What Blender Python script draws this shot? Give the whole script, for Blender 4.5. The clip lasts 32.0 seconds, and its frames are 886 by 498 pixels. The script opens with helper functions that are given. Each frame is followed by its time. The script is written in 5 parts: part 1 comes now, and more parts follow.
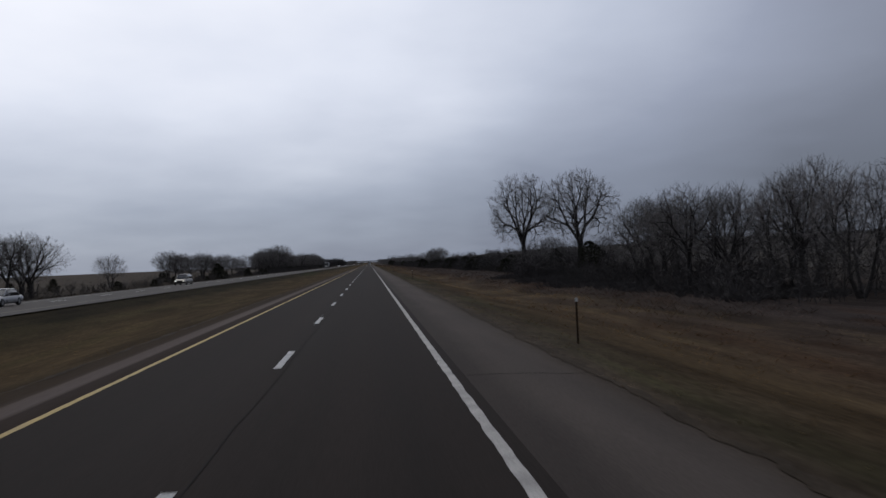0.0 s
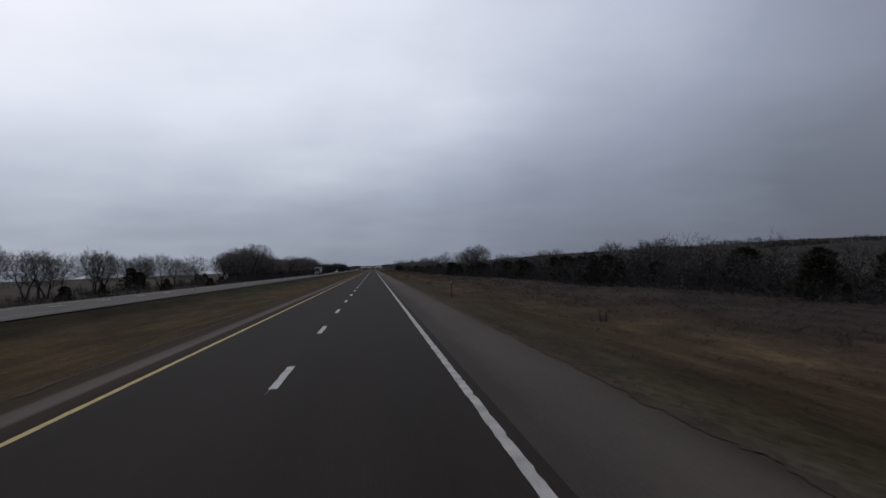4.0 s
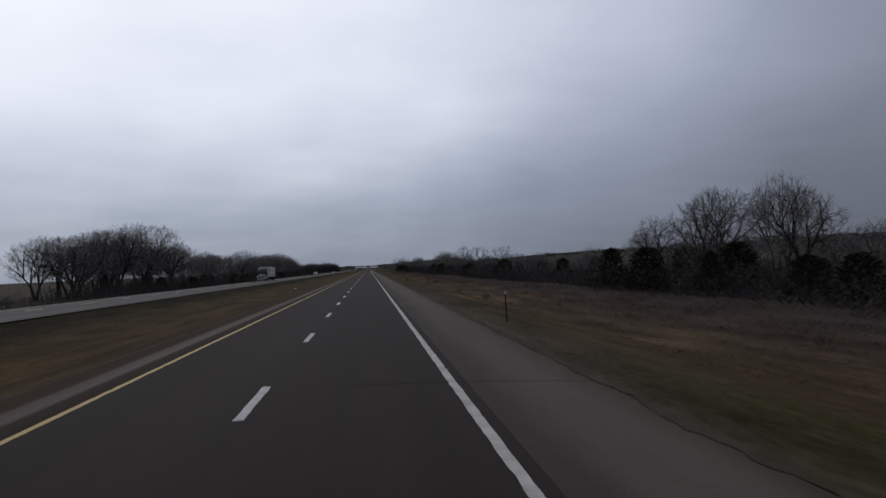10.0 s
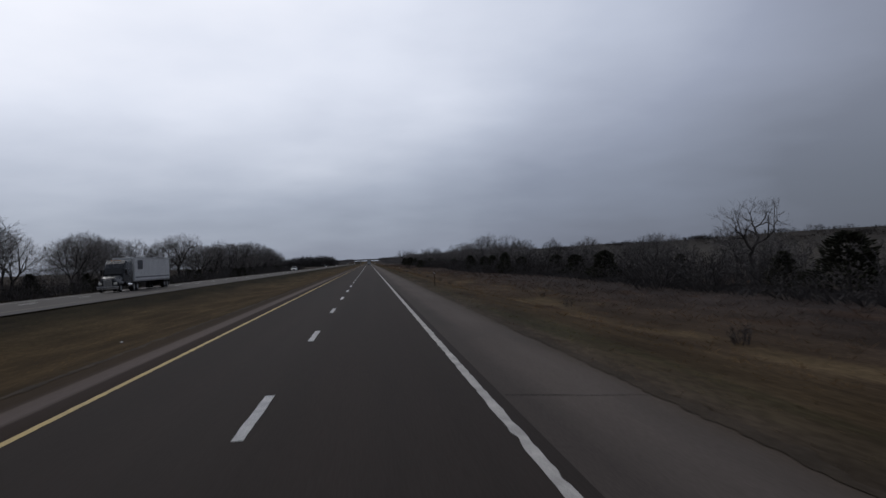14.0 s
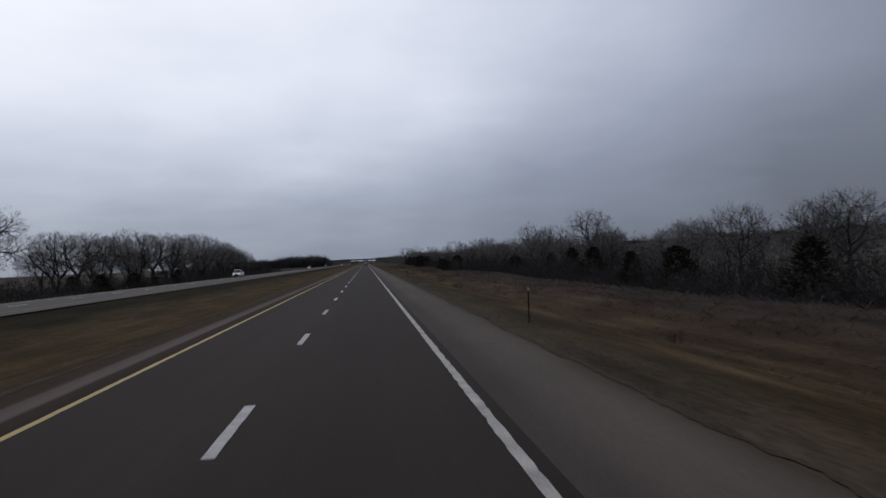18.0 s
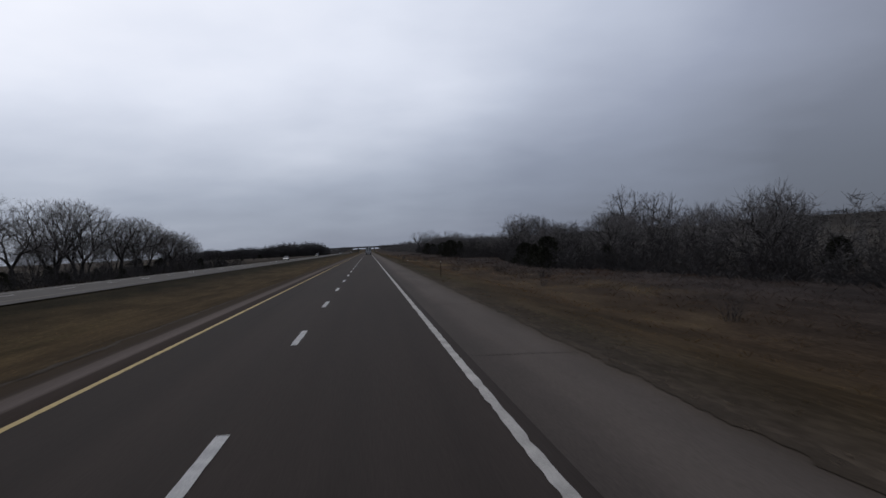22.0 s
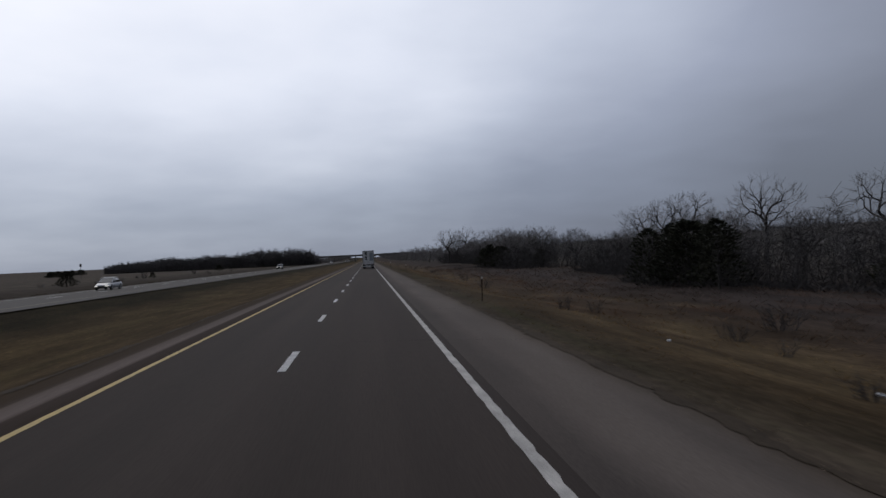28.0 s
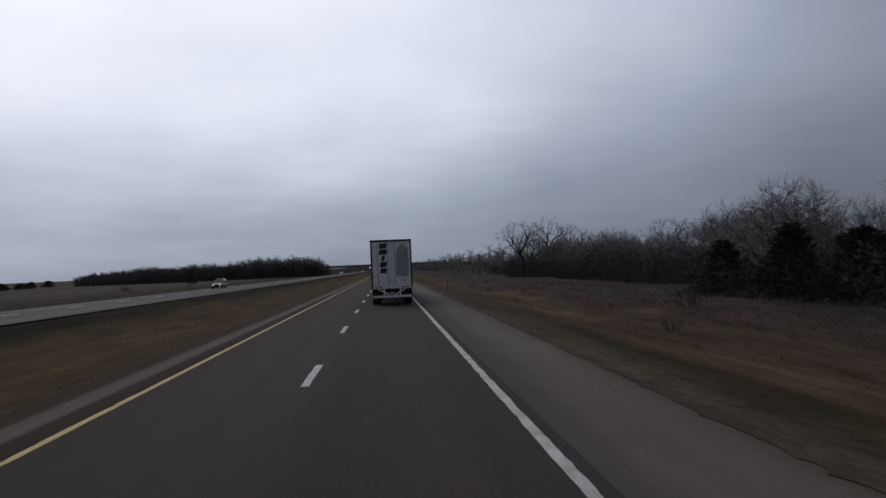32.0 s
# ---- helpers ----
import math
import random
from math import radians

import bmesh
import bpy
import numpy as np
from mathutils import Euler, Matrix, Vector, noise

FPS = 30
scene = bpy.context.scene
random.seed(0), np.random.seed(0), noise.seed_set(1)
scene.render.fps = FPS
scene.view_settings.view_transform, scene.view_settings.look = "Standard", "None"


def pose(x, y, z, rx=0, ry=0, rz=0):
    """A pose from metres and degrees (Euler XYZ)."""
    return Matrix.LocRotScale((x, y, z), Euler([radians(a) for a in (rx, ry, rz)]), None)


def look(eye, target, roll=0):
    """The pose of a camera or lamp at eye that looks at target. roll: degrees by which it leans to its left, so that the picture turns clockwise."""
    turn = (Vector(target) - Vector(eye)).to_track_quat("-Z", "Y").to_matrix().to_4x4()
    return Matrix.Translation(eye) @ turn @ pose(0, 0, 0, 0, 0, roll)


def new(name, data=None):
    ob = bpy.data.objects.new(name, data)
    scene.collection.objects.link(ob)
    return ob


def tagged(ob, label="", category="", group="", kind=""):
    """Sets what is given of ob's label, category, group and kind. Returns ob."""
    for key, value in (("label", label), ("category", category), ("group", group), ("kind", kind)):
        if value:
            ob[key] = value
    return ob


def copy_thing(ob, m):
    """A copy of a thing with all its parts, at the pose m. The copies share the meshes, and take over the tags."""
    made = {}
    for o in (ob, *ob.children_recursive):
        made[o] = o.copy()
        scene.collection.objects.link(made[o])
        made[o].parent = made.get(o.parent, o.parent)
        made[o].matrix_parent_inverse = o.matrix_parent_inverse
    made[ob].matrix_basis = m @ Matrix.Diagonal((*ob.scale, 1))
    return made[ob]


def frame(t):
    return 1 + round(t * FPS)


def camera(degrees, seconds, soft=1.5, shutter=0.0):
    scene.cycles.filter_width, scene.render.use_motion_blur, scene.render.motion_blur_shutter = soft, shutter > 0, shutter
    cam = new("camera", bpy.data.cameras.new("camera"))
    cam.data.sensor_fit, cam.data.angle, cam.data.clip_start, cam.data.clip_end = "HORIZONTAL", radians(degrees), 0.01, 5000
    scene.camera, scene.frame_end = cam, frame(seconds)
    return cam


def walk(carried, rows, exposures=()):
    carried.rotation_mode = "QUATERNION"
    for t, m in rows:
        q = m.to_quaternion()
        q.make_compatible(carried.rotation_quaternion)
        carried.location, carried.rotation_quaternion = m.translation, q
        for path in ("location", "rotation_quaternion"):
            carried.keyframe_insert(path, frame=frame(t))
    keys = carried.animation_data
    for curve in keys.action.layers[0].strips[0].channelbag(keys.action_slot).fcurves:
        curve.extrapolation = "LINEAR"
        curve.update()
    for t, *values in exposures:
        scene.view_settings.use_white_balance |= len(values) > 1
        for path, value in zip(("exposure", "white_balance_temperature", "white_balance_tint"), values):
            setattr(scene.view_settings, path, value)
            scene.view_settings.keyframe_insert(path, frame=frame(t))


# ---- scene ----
EXPOSURES = [(0.0, 0.0), (3.5, -0.04), (6.0, -0.10), (8.0, -0.03), (16.0, 0.0), (24.0, 0.02), (30.0, 0.04), (32.0, 0.0)]
cam = camera(62.0, 32.0, soft=1.5, shutter=0.12)

# seconds, x across the road, y along it, yaw, pitch, roll; the eye rides 2.26 m above the road
EYE = 2.257
PATH = [
    (0.0, 2.14, -16.69, -5.70, 0.84, 2.52),
    (0.5, 2.11, -1.36, -5.67, 1.25, 2.44),
    (1.0, 2.09, 13.96, -5.85, 1.02, 2.36),
    (1.5, 2.08, 29.78, -5.68, 0.95, 2.48),
    (2.0, 2.07, 45.60, -5.86, 0.81, 2.60),
    (2.5, 2.09, 61.05, -5.86, 0.76, 2.45),
    (3.0, 2.11, 76.49, -5.74, 0.89, 2.29),
    (3.5, 2.07, 91.91, -5.26, 1.43, 2.33),
    (5.5, 1.93, 153.53, -6.13, 0.45, 2.48),
    (6.0, 1.89, 168.93, -6.13, 0.57, 2.52),
    (6.5, 1.96, 185.06, -6.19, 0.21, 2.52),
    (7.0, 2.03, 201.19, -5.82, 0.53, 2.51),
    (7.5, 2.06, 216.46, -5.68, 0.85, 2.59),
    (8.0, 2.09, 231.73, -6.10, 0.79, 2.67),
    (8.5, 2.12, 246.94, -5.86, 1.30, 2.71),
    (9.0, 2.15, 262.15, -5.48, 1.20, 2.76),
    (9.5, 2.13, 277.63, -5.55, 1.21, 2.70),
    (10.0, 2.11, 293.10, -5.76, 1.25, 2.65),
    (10.5, 2.08, 308.88, -5.92, 0.56, 2.69),
    (11.0, 2.06, 324.65, -5.96, 0.17, 2.72),
    (11.5, 1.99, 340.12, -5.25, 1.28, 2.52),
    (12.0, 1.91, 355.58, -5.51, 0.77, 2.33),
    (12.5, 1.87, 370.97, -5.74, 1.01, 2.50),
    (13.0, 1.83, 386.36, -5.63, 0.87, 2.66),
    (13.5, 1.82, 401.61, -5.88, 0.72, 2.59),
    (14.0, 1.81, 416.86, -5.75, 0.77, 2.53),
    (14.5, 1.82, 432.21, -5.83, 0.46, 2.54),
    (16.5, 1.86, 493.61, -5.97, 0.75, 2.62),
    (17.0, 1.87, 508.95, -5.88, 0.41, 2.64),
    (17.5, 1.93, 524.27, -5.82, 1.08, 2.66),
    (18.0, 1.98, 539.59, -5.99, 0.74, 2.68),
    (18.5, 2.04, 555.39, -5.65, 1.41, 2.66),
    (19.0, 2.10, 571.18, -5.40, 1.20, 2.65),
    (19.5, 2.10, 586.62, -5.36, 1.34, 2.55),
    (20.0, 2.11, 602.07, -6.07, 0.27, 2.46),
    (20.5, 2.10, 617.79, -5.78, 1.01, 2.54),
    (21.0, 2.08, 633.51, -5.66, 1.40, 2.63),
    (21.5, 2.01, 648.91, -5.84, 1.17, 2.70),
    (22.0, 1.94, 664.30, -5.80, -0.19, 2.77),
    (22.5, 1.98, 679.59, -6.00, 0.62, 2.71),
    (23.0, 2.02, 694.87, -6.19, 0.82, 2.64),
    (23.5, 2.01, 710.65, -5.98, 0.89, 2.69),
    (24.0, 2.00, 726.42, -6.21, 0.41, 2.75),
    (24.5, 1.95, 741.75, -5.75, 0.78, 2.73),
    (25.0, 1.91, 757.08, -6.04, 0.54, 2.71),
    (25.5, 1.91, 772.58, -5.83, 1.06, 2.69),
    (27.5, 1.89, 834.58, -5.61, 1.17, 2.62),
    (28.0, 1.88, 850.08, -5.84, 0.49, 2.61),
    (28.5, 1.90, 865.46, -5.82, 0.66, 2.74),
    (29.0, 1.93, 880.84, -5.75, -0.17, 2.87),
    (29.5, 1.92, 896.27, -5.78, 0.38, 2.77),
    (30.0, 1.91, 911.71, -5.68, 0.68, 2.68),
    (30.5, 1.86, 926.90, -5.76, 0.58, 2.63),
    (31.0, 1.82, 942.09, -5.67, 0.45, 2.58),
    (31.5, 1.77, 957.42, -5.38, 0.32, 2.53),
    (32.0, 1.71, 972.76, -4.39, 1.36, 2.47),
]
walk(cam, [(t, pose(x, y, EYE, 90 + pitch, roll, yaw)) for t, x, y, yaw, pitch, roll in PATH], EXPOSURES)

# ---- light -------------------------------------------------------------------------------------
SUN_EL, SUN_AZ = 42.0, -28.0        # degrees; azimuth counted from the road's direction, clockwise


def make_world():
    w = bpy.data.worlds.new("overcast_sky")
    scene.world = w
    w.use_nodes = True
    nt = w.node_tree
    nt.nodes.clear()
    N, L = nt.nodes.new, nt.links.new
    out, bg = N("ShaderNodeOutputWorld"), N("ShaderNodeBackground")
    sky = N("ShaderNodeTexSky")
    sky.sky_type, sky.sun_disc = "NISHITA", False
    sky.sun_elevation, sky.sun_rotation = radians(SUN_EL), radians(SUN_AZ)
    dim = N("ShaderNodeVectorMath")
    dim.operation = "SCALE"
    dim.inputs["Scale"].default_value = 0.10
    L(sky.outputs[0], dim.inputs[0])
    tc = N("ShaderNodeTexCoord")
    # how near a direction lies to the bright part of the cloud cover
    bright = Vector((-0.25, 0.73, 0.63)).normalized()
    dot = N("ShaderNodeVectorMath")
    dot.operation = "DOT_PRODUCT"
    L(tc.outputs["Generated"], dot.inputs[0])
    dot.inputs[1].default_value = bright
    sep = N("ShaderNodeSeparateXYZ")
    L(tc.outputs["Generated"], sep.inputs[0])

    def math_node(op, a, b):
        m = N("ShaderNodeMath")
        m.operation = op
        for k, v in enumerate((a, b)):
            if isinstance(v, (int, float)):
                m.inputs[k].default_value = v
            else:
                L(v, m.inputs[k])
        return m.outputs[0]

    # flat cloud layer: direction divided by its height
    height = math_node("MAXIMUM", math_node("ADD", sep.outputs["Z"], 0.20), 0.05)
    comb = N("ShaderNodeCombineXYZ")
    for axis in ("X", "Y"):
        L(math_node("DIVIDE", sep.outputs[axis], height), comb.inputs[axis])
    n1, n2 = N("ShaderNodeTexNoise"), N("ShaderNodeTexNoise")
    for n, sc, det in ((n1, 0.6, 3.0), (n2, 2.2, 5.0)):
        L(comb.outputs[0], n.inputs["Vector"])
        n.inputs["Scale"].default_value, n.inputs["Detail"].default_value = sc, det
        n.inputs["Roughness"].default_value = 0.5
    a = math_node("MULTIPLY", math_node("SUBTRACT", n1.outputs[0], 0.5), 0.26)
    b = math_node("MULTIPLY", math_node("SUBTRACT", n2.outputs[0], 0.5), 0.085)
    value = math_node("ADD", math_node("ADD", dot.outputs["Value"], a), b)
    ramp = N("ShaderNodeValToRGB")
    cr = ramp.color_ramp
    stops = [(0.20, (0.17, 0.185, 0.22)), (0.52, (0.205, 0.224, 0.283)), (0.68, (0.328, 0.362, 0.462)), (0.79, (0.515, 0.56, 0.675)),
             (0.88, (0.75, 0.79, 0.90)), (0.97, (0.97, 0.985, 1.06))]
    while len(cr.elements) < len(stops):
        cr.elements.new(0.5)
    for e, (p, c) in zip(cr.elements, stops):
        e.position, e.color = p, (*c, 1)
    L(value, ramp.inputs[0])
    # the cover thickens towards the horizon
    low = N("ShaderNodeValToRGB")
    low.color_ramp.interpolation = "EASE"
    low.color_ramp.elements[0].position, low.color_ramp.elements[1].position = 0.49, 0.62
    low.color_ramp.elements[0].color, low.color_ramp.elements[1].color = (0.530, 0.562, 0.598, 1), (1, 1, 1, 1)
    L(math_node("MULTIPLY", math_node("ADD", sep.outputs["Z"], 1.0), 0.5), low.inputs[0])
    thick = N("ShaderNodeVectorMath")
    thick.operation = "MULTIPLY"
    L(ramp.outputs[0], thick.inputs[0])
    L(low.outputs[0], thick.inputs[1])
    mix = N("ShaderNodeMix")
    mix.data_type = "RGBA"
    mix.inputs["Factor"].default_value = 0.96
    L(dim.outputs[0], mix.inputs["A"])
    L(thick.outputs[0], mix.inputs["B"])
    L(mix.outputs["Result"], bg.inputs["Color"])
    bg.inputs["Strength"].default_value = 1.0
    L(bg.outputs[0], out.inputs[0])


make_world()
sun = new("sun", bpy.data.lights.new("sun", "SUN"))
sun.data.energy, sun.data.angle, sun.data.color = 0.5, radians(35), (1.0, 0.97, 0.93)
az, el = radians(SUN_AZ), radians(SUN_EL)
sun.matrix_world = look((0, 0, 60), (-60 * math.sin(az) * math.cos(el), -60 * math.cos(az) * math.cos(el), 60 - 60 * math.sin(el)))

# ---- materials ---------------------------------------------------------------------------------


def material(name, colors, scale=4.0, rough=0.8, metal=0.0, bump=0.2, fine=40.0, spread=0.5, island=0.0, obj=0.0,
             stretch=(1, 1, 1), spec=0.4, coord="Object", grainy=0.28, tint=(1, 1, 1)):
    """Two-scale procedural surface: broad stains between two colours, fine grain, bump."""
    m = bpy.data.materials.new(name)
    m.use_nodes = True
    nt = m.node_tree
    N, L = nt.nodes.new, nt.links.new
    p = nt.nodes["Principled BSDF"]
    tc, mp = N("ShaderNodeTexCoord"), N("ShaderNodeMapping")
    L(tc.outputs[coord], mp.inputs[0])
    mp.inputs["Scale"].default_value = stretch
    big, small = N("ShaderNodeTexNoise"), N("ShaderNodeTexNoise")
    for n, sc, det in ((big, scale, 4.0), (small, fine, 3.0)):
        L(mp.outputs[0], n.inputs["Vector"])
        n.inputs["Scale"].default_value, n.inputs["Detail"].default_value = sc, det
    ramp = N("ShaderNodeValToRGB")
    e = ramp.color_ramp.elements
    e[0].position, e[1].position = 0.5 - spread / 2, 0.5 + spread / 2
    e[0].color, e[1].color = (*colors[0], 1), (*colors[-1], 1)
    if len(colors) == 3:
        k = e.new(0.5)
        k.color = (*colors[1], 1)
    L(big.outputs[0], ramp.inputs[0])
    hsv = N("ShaderNodeHueSaturation")
    L(ramp.outputs[0], hsv.inputs["Color"])
    grain = N("ShaderNodeMapRange")
    grain.inputs["From Min"].default_value, grain.inputs["From Max"].default_value = 0.25, 0.75
    grain.inputs["To Min"].default_value, grain.inputs["To Max"].default_value = 1 - grainy, 1 + grainy
    L(small.outputs[0], grain.inputs["Value"])
    val = grain.outputs[0]
    for amount, kind in ((island, "ShaderNodeNewGeometry"), (obj, "ShaderNodeObjectInfo")):
        if amount:
            g, r, mul = N(kind), N("ShaderNodeMapRange"), N("ShaderNodeMath")
            r.inputs["To Min"].default_value, r.inputs["To Max"].default_value = 1 - amount, 1 + amount
            L(g.outputs["Random Per Island" if "Geom" in kind else "Random"], r.inputs["Value"])
            mul.operation = "MULTIPLY"
            L(val, mul.inputs[0])
            L(r.outputs[0], mul.inputs[1])
            val = mul.outputs[0]
    L(val, hsv.inputs["Value"])
    L(hsv.outputs[0], p.inputs["Base Color"])
    rr = N("ShaderNodeMapRange")
    rr.inputs["To Min"].default_value, rr.inputs["To Max"].default_value = max(0.02, rough - 0.12), min(1, rough + 0.12)
    L(big.outputs[0], rr.inputs["Value"])
    L(rr.outputs[0], p.inputs["Roughness"])
    p.inputs["Metallic"].default_value = metal
    p.inputs["Specular IOR Level"].default_value = spec
    p.inputs["Specular Tint"].default_value = (*tint, 1)
    if bump:
        b = N("ShaderNodeBump")
        b.inputs["Strength"].default_value, b.inputs["Distance"].default_value = bump, 0.02
        L(small.outputs[0], b.inputs["Height"])
        L(b.outputs[0], p.inputs["Normal"])
    return m


def glow(name, color, strength):
    m = bpy.data.materials.new(name)
    m.use_nodes = True
    p = m.node_tree.nodes["Principled BSDF"]
    p.inputs["Base Color"].default_value = (*color, 1)
    p.inputs["Emission Color"].default_value = (*color, 1)
    p.inputs["Emission Strength"].default_value = strength
    p.inputs["Roughness"].default_value = 0.2
    return m


ASPHALT = material("asphalt", ((0.0306, 0.0246, 0.0217), (0.0468, 0.0378, 0.0335)), 0.9, 0.9, fine=60, bump=0.12, stretch=(1, 0.03, 1), spec=0.06, spread=0.4, grainy=0.12, tint=(1.0, 0.86, 0.78))
CONCRETE = material("grey_pavement", ((0.041, 0.0345, 0.0305), (0.061, 0.0515, 0.0455)), 0.4, 0.85, fine=30, bump=0.15, stretch=(1, 0.2, 1), spec=0.2)
CONCRETE_STAIN = material("faded_yellow", ((0.10, 0.082, 0.055), (0.15, 0.12, 0.075)), 1.5, 0.8, fine=30, bump=0.1)
EARTH = material("dark_earth", ((0.038, 0.030, 0.022), (0.068, 0.053, 0.040)), 0.7, 0.95, fine=18, bump=0.4, spread=0.4, spec=0.03)
SEAL = material("tar_seal", ((0.012, 0.012, 0.013), (0.022, 0.021, 0.021)), 3, 0.95, fine=30, spec=0.02)
WHITE_DASH = material("white_dash_paint", ((0.62, 0.61, 0.60), (0.86, 0.85, 0.83)), 2.2, 0.6, fine=28, bump=0.1, spread=0.3)
WHITE_LINE = material("white_road_paint", ((0.29, 0.275, 0.255), (0.48, 0.455, 0.425)), 1.6, 0.7, fine=28, bump=0.1, spread=0.35, spec=0.2)
YELLOW_LINE = material("yellow_road_paint", ((0.37, 0.265, 0.095), (0.52, 0.380, 0.145)), 1.6, 0.7, fine=28, bump=0.1, spec=0.2)
BARK = material("grey_bark", ((0.036, 0.033, 0.031), (0.078, 0.071, 0.067)), 2.0, 0.9, fine=22, bump=0.5, stretch=(1, 1, 0.3), obj=0.25, spec=0.15)
TWIG = material("bare_twigs", ((0.150, 0.139, 0.134), (0.250, 0.233, 0.225)), 1.0, 0.9, fine=15, bump=0, obj=0.25, island=0.2, spec=0.1)
BRUSH = material("brush_twigs", ((0.056, 0.051, 0.050), (0.094, 0.086, 0.084)), 0.2, 0.9, fine=8, bump=0, island=0.18, spec=0.1)
CEDAR = material("cedar_foliage", ((0.023, 0.024, 0.017), (0.050, 0.049, 0.032)), 1.2, 0.9, fine=18, bump=0, island=0.35, obj=0.2, spec=0.15)
FARWOOD = material("distant_twigs", ((0.080, 0.075, 0.074), (0.145, 0.138, 0.137)), 0.05, 0.9, fine=2, bump=0, island=0.3, spec=0.05)
HILLWOOD = material("far_woods", ((0.040, 0.036, 0.034), (0.075, 0.067, 0.062)), 0.03, 0.95, fine=0.4, bump=0, island=0.25, spec=0.05)
STEEL_POST = material("rusty_steel", ((0.022, 0.014, 0.010), (0.045, 0.026, 0.016)), 6, 0.85, metal=0.1, fine=60, spec=0.1)
REFLECTOR_WHITE = material("white_reflector", ((0.6, 0.6, 0.6), (0.75, 0.75, 0.74)), 8, 0.25, fine=90, bump=0)
TRAILER_WHITE = material("dirty_white_panel", ((0.60, 0.61, 0.62), (0.82, 0.82, 0.83)), 0.9, 0.45, fine=14, bump=0.05, stretch=(1, 1, 0.4), spread=0.6)
TRAILER_GREY = material("grey_graphic", ((0.22, 0.25, 0.28), (0.33, 0.36, 0.40)), 1.5, 0.45, fine=14, bump=0.03)
INK = material("dark_blue_ink", ((0.010, 0.012, 0.02), (0.022, 0.025, 0.04)), 2, 0.4, fine=14, bump=0)
STEEL = material("galvanised_steel", ((0.25, 0.25, 0.255), (0.42, 0.42, 0.43)), 5, 0.45, metal=0.8, fine=40, bump=0.05)
DARK_STEEL = material("dark_chassis", ((0.014, 0.013, 0.013), (0.03, 0.028, 0.027)), 4, 0.7, metal=0.2, fine=30)
RUBBER = material("tyre_rubber", ((0.012, 0.012, 0.012), (0.024, 0.023, 0.022)), 8, 0.85, fine=60)
RED_LENS = glow("red_lens", (0.22, 0.012, 0.010), 0.03)
HEADLIGHT = glow("headlight", (0.9, 0.88, 0.82), 0.7)
LAMP_LENS = glow("lamp_lens", (0.6, 0.6, 0.58), 0.05)
AMBER_LENS = glow("amber_lens", (0.5, 0.2, 0.03), 0.1)
GLASS = material("dark_window_glass", ((0.012, 0.014, 0.017), (0.02, 0.022, 0.026)), 1, 0.16, fine=6, bump=0, spec=0.6)
CHROME = material("chrome", ((0.5, 0.5, 0.5), (0.62, 0.62, 0.62)), 4, 0.2, metal=1.0, fine=20, bump=0)
PAINTS = {
    "silver": material("silver_car_paint", ((0.30, 0.30, 0.31), (0.38, 0.38, 0.39)), 2, 0.3, metal=0.4, fine=200, bump=0),
    "dark": material("charcoal_car_paint", ((0.02, 0.022, 0.026), (0.035, 0.036, 0.04)), 2, 0.28, metal=0.3, fine=200, bump=0),
    "white": material("white_car_paint", ((0.62, 0.62, 0.62), (0.72, 0.72, 0.72)), 2, 0.3, fine=200, bump=0),
    "tan": material("tan_car_paint", ((0.22, 0.20, 0.17), (0.30, 0.27, 0.23)), 2, 0.3, metal=0.35, fine=200, bump=0),
    "maroon": material("maroon_truck_paint", ((0.06, 0.022, 0.018), (0.1, 0.036, 0.03)), 2, 0.35, metal=0.2, fine=100, bump=0),
}

# ---- mesh helpers ------------------------------------------------------------------------------


def mesh_from(name, verts, faces, mat, smooth=False):
    me = bpy.data.meshes.new(name)
    me.from_pydata(verts if isinstance(verts, list) else verts.tolist(), [], faces if isinstance(faces, list) else faces.tolist())
    me.materials.append(mat)
    if smooth:
        me.polygons.foreach_set("use_smooth", [True] * len(me.polygons))
    me.update()
    return me


def part(name, bm, mat, parent=None, label="", smooth=False):
    """Links a bmesh as one mesh object, under a thing or a part where one is given."""
    me = bpy.data.meshes.new(name)
    bmesh.ops.recalc_face_normals(bm, faces=bm.faces)
    if smooth:
        for f in bm.faces:
            f.smooth = True
    bm.to_mesh(me)
    bm.free()
    me.materials.append(mat)
    ob = new(name, me)
    ob.parent = parent
    return tagged(ob, label)


def box(bm, x0, x1, y0, y1, z0, z1, bevel=0.0):
    geo = bmesh.ops.create_cube(bm, size=1, matrix=Matrix.LocRotScale(((x0 + x1) / 2, (y0 + y1) / 2, (z0 + z1) / 2), None, (x1 - x0, y1 - y0, z1 - z0)))
    if bevel:
        edges = {e for v in geo["verts"] for e in v.link_edges}
        bmesh.ops.bevel(bm, geom=list(edges), offset=bevel, segments=2, affect="EDGES", profile=0.6)
    return bm


def block(name, x0, x1, y0, y1, z0, z1, mat, parent=None, label="", bevel=0.02):
    return part(name, box(bmesh.new(), x0, x1, y0, y1, z0, z1, bevel), mat, parent, label)


def rod(bm, a, b, r, sides=8, r2=None):
    a, b = Vector(a), Vector(b)
    d = b - a
    m = Matrix.Translation((a + b) / 2) @ d.to_track_quat("Z", "Y").to_matrix().to_4x4()
    bmesh.ops.create_cone(bm, cap_ends=True, segments=sides, radius1=r, radius2=r if r2 is None else r2, depth=d.length, matrix=m)
    return bm


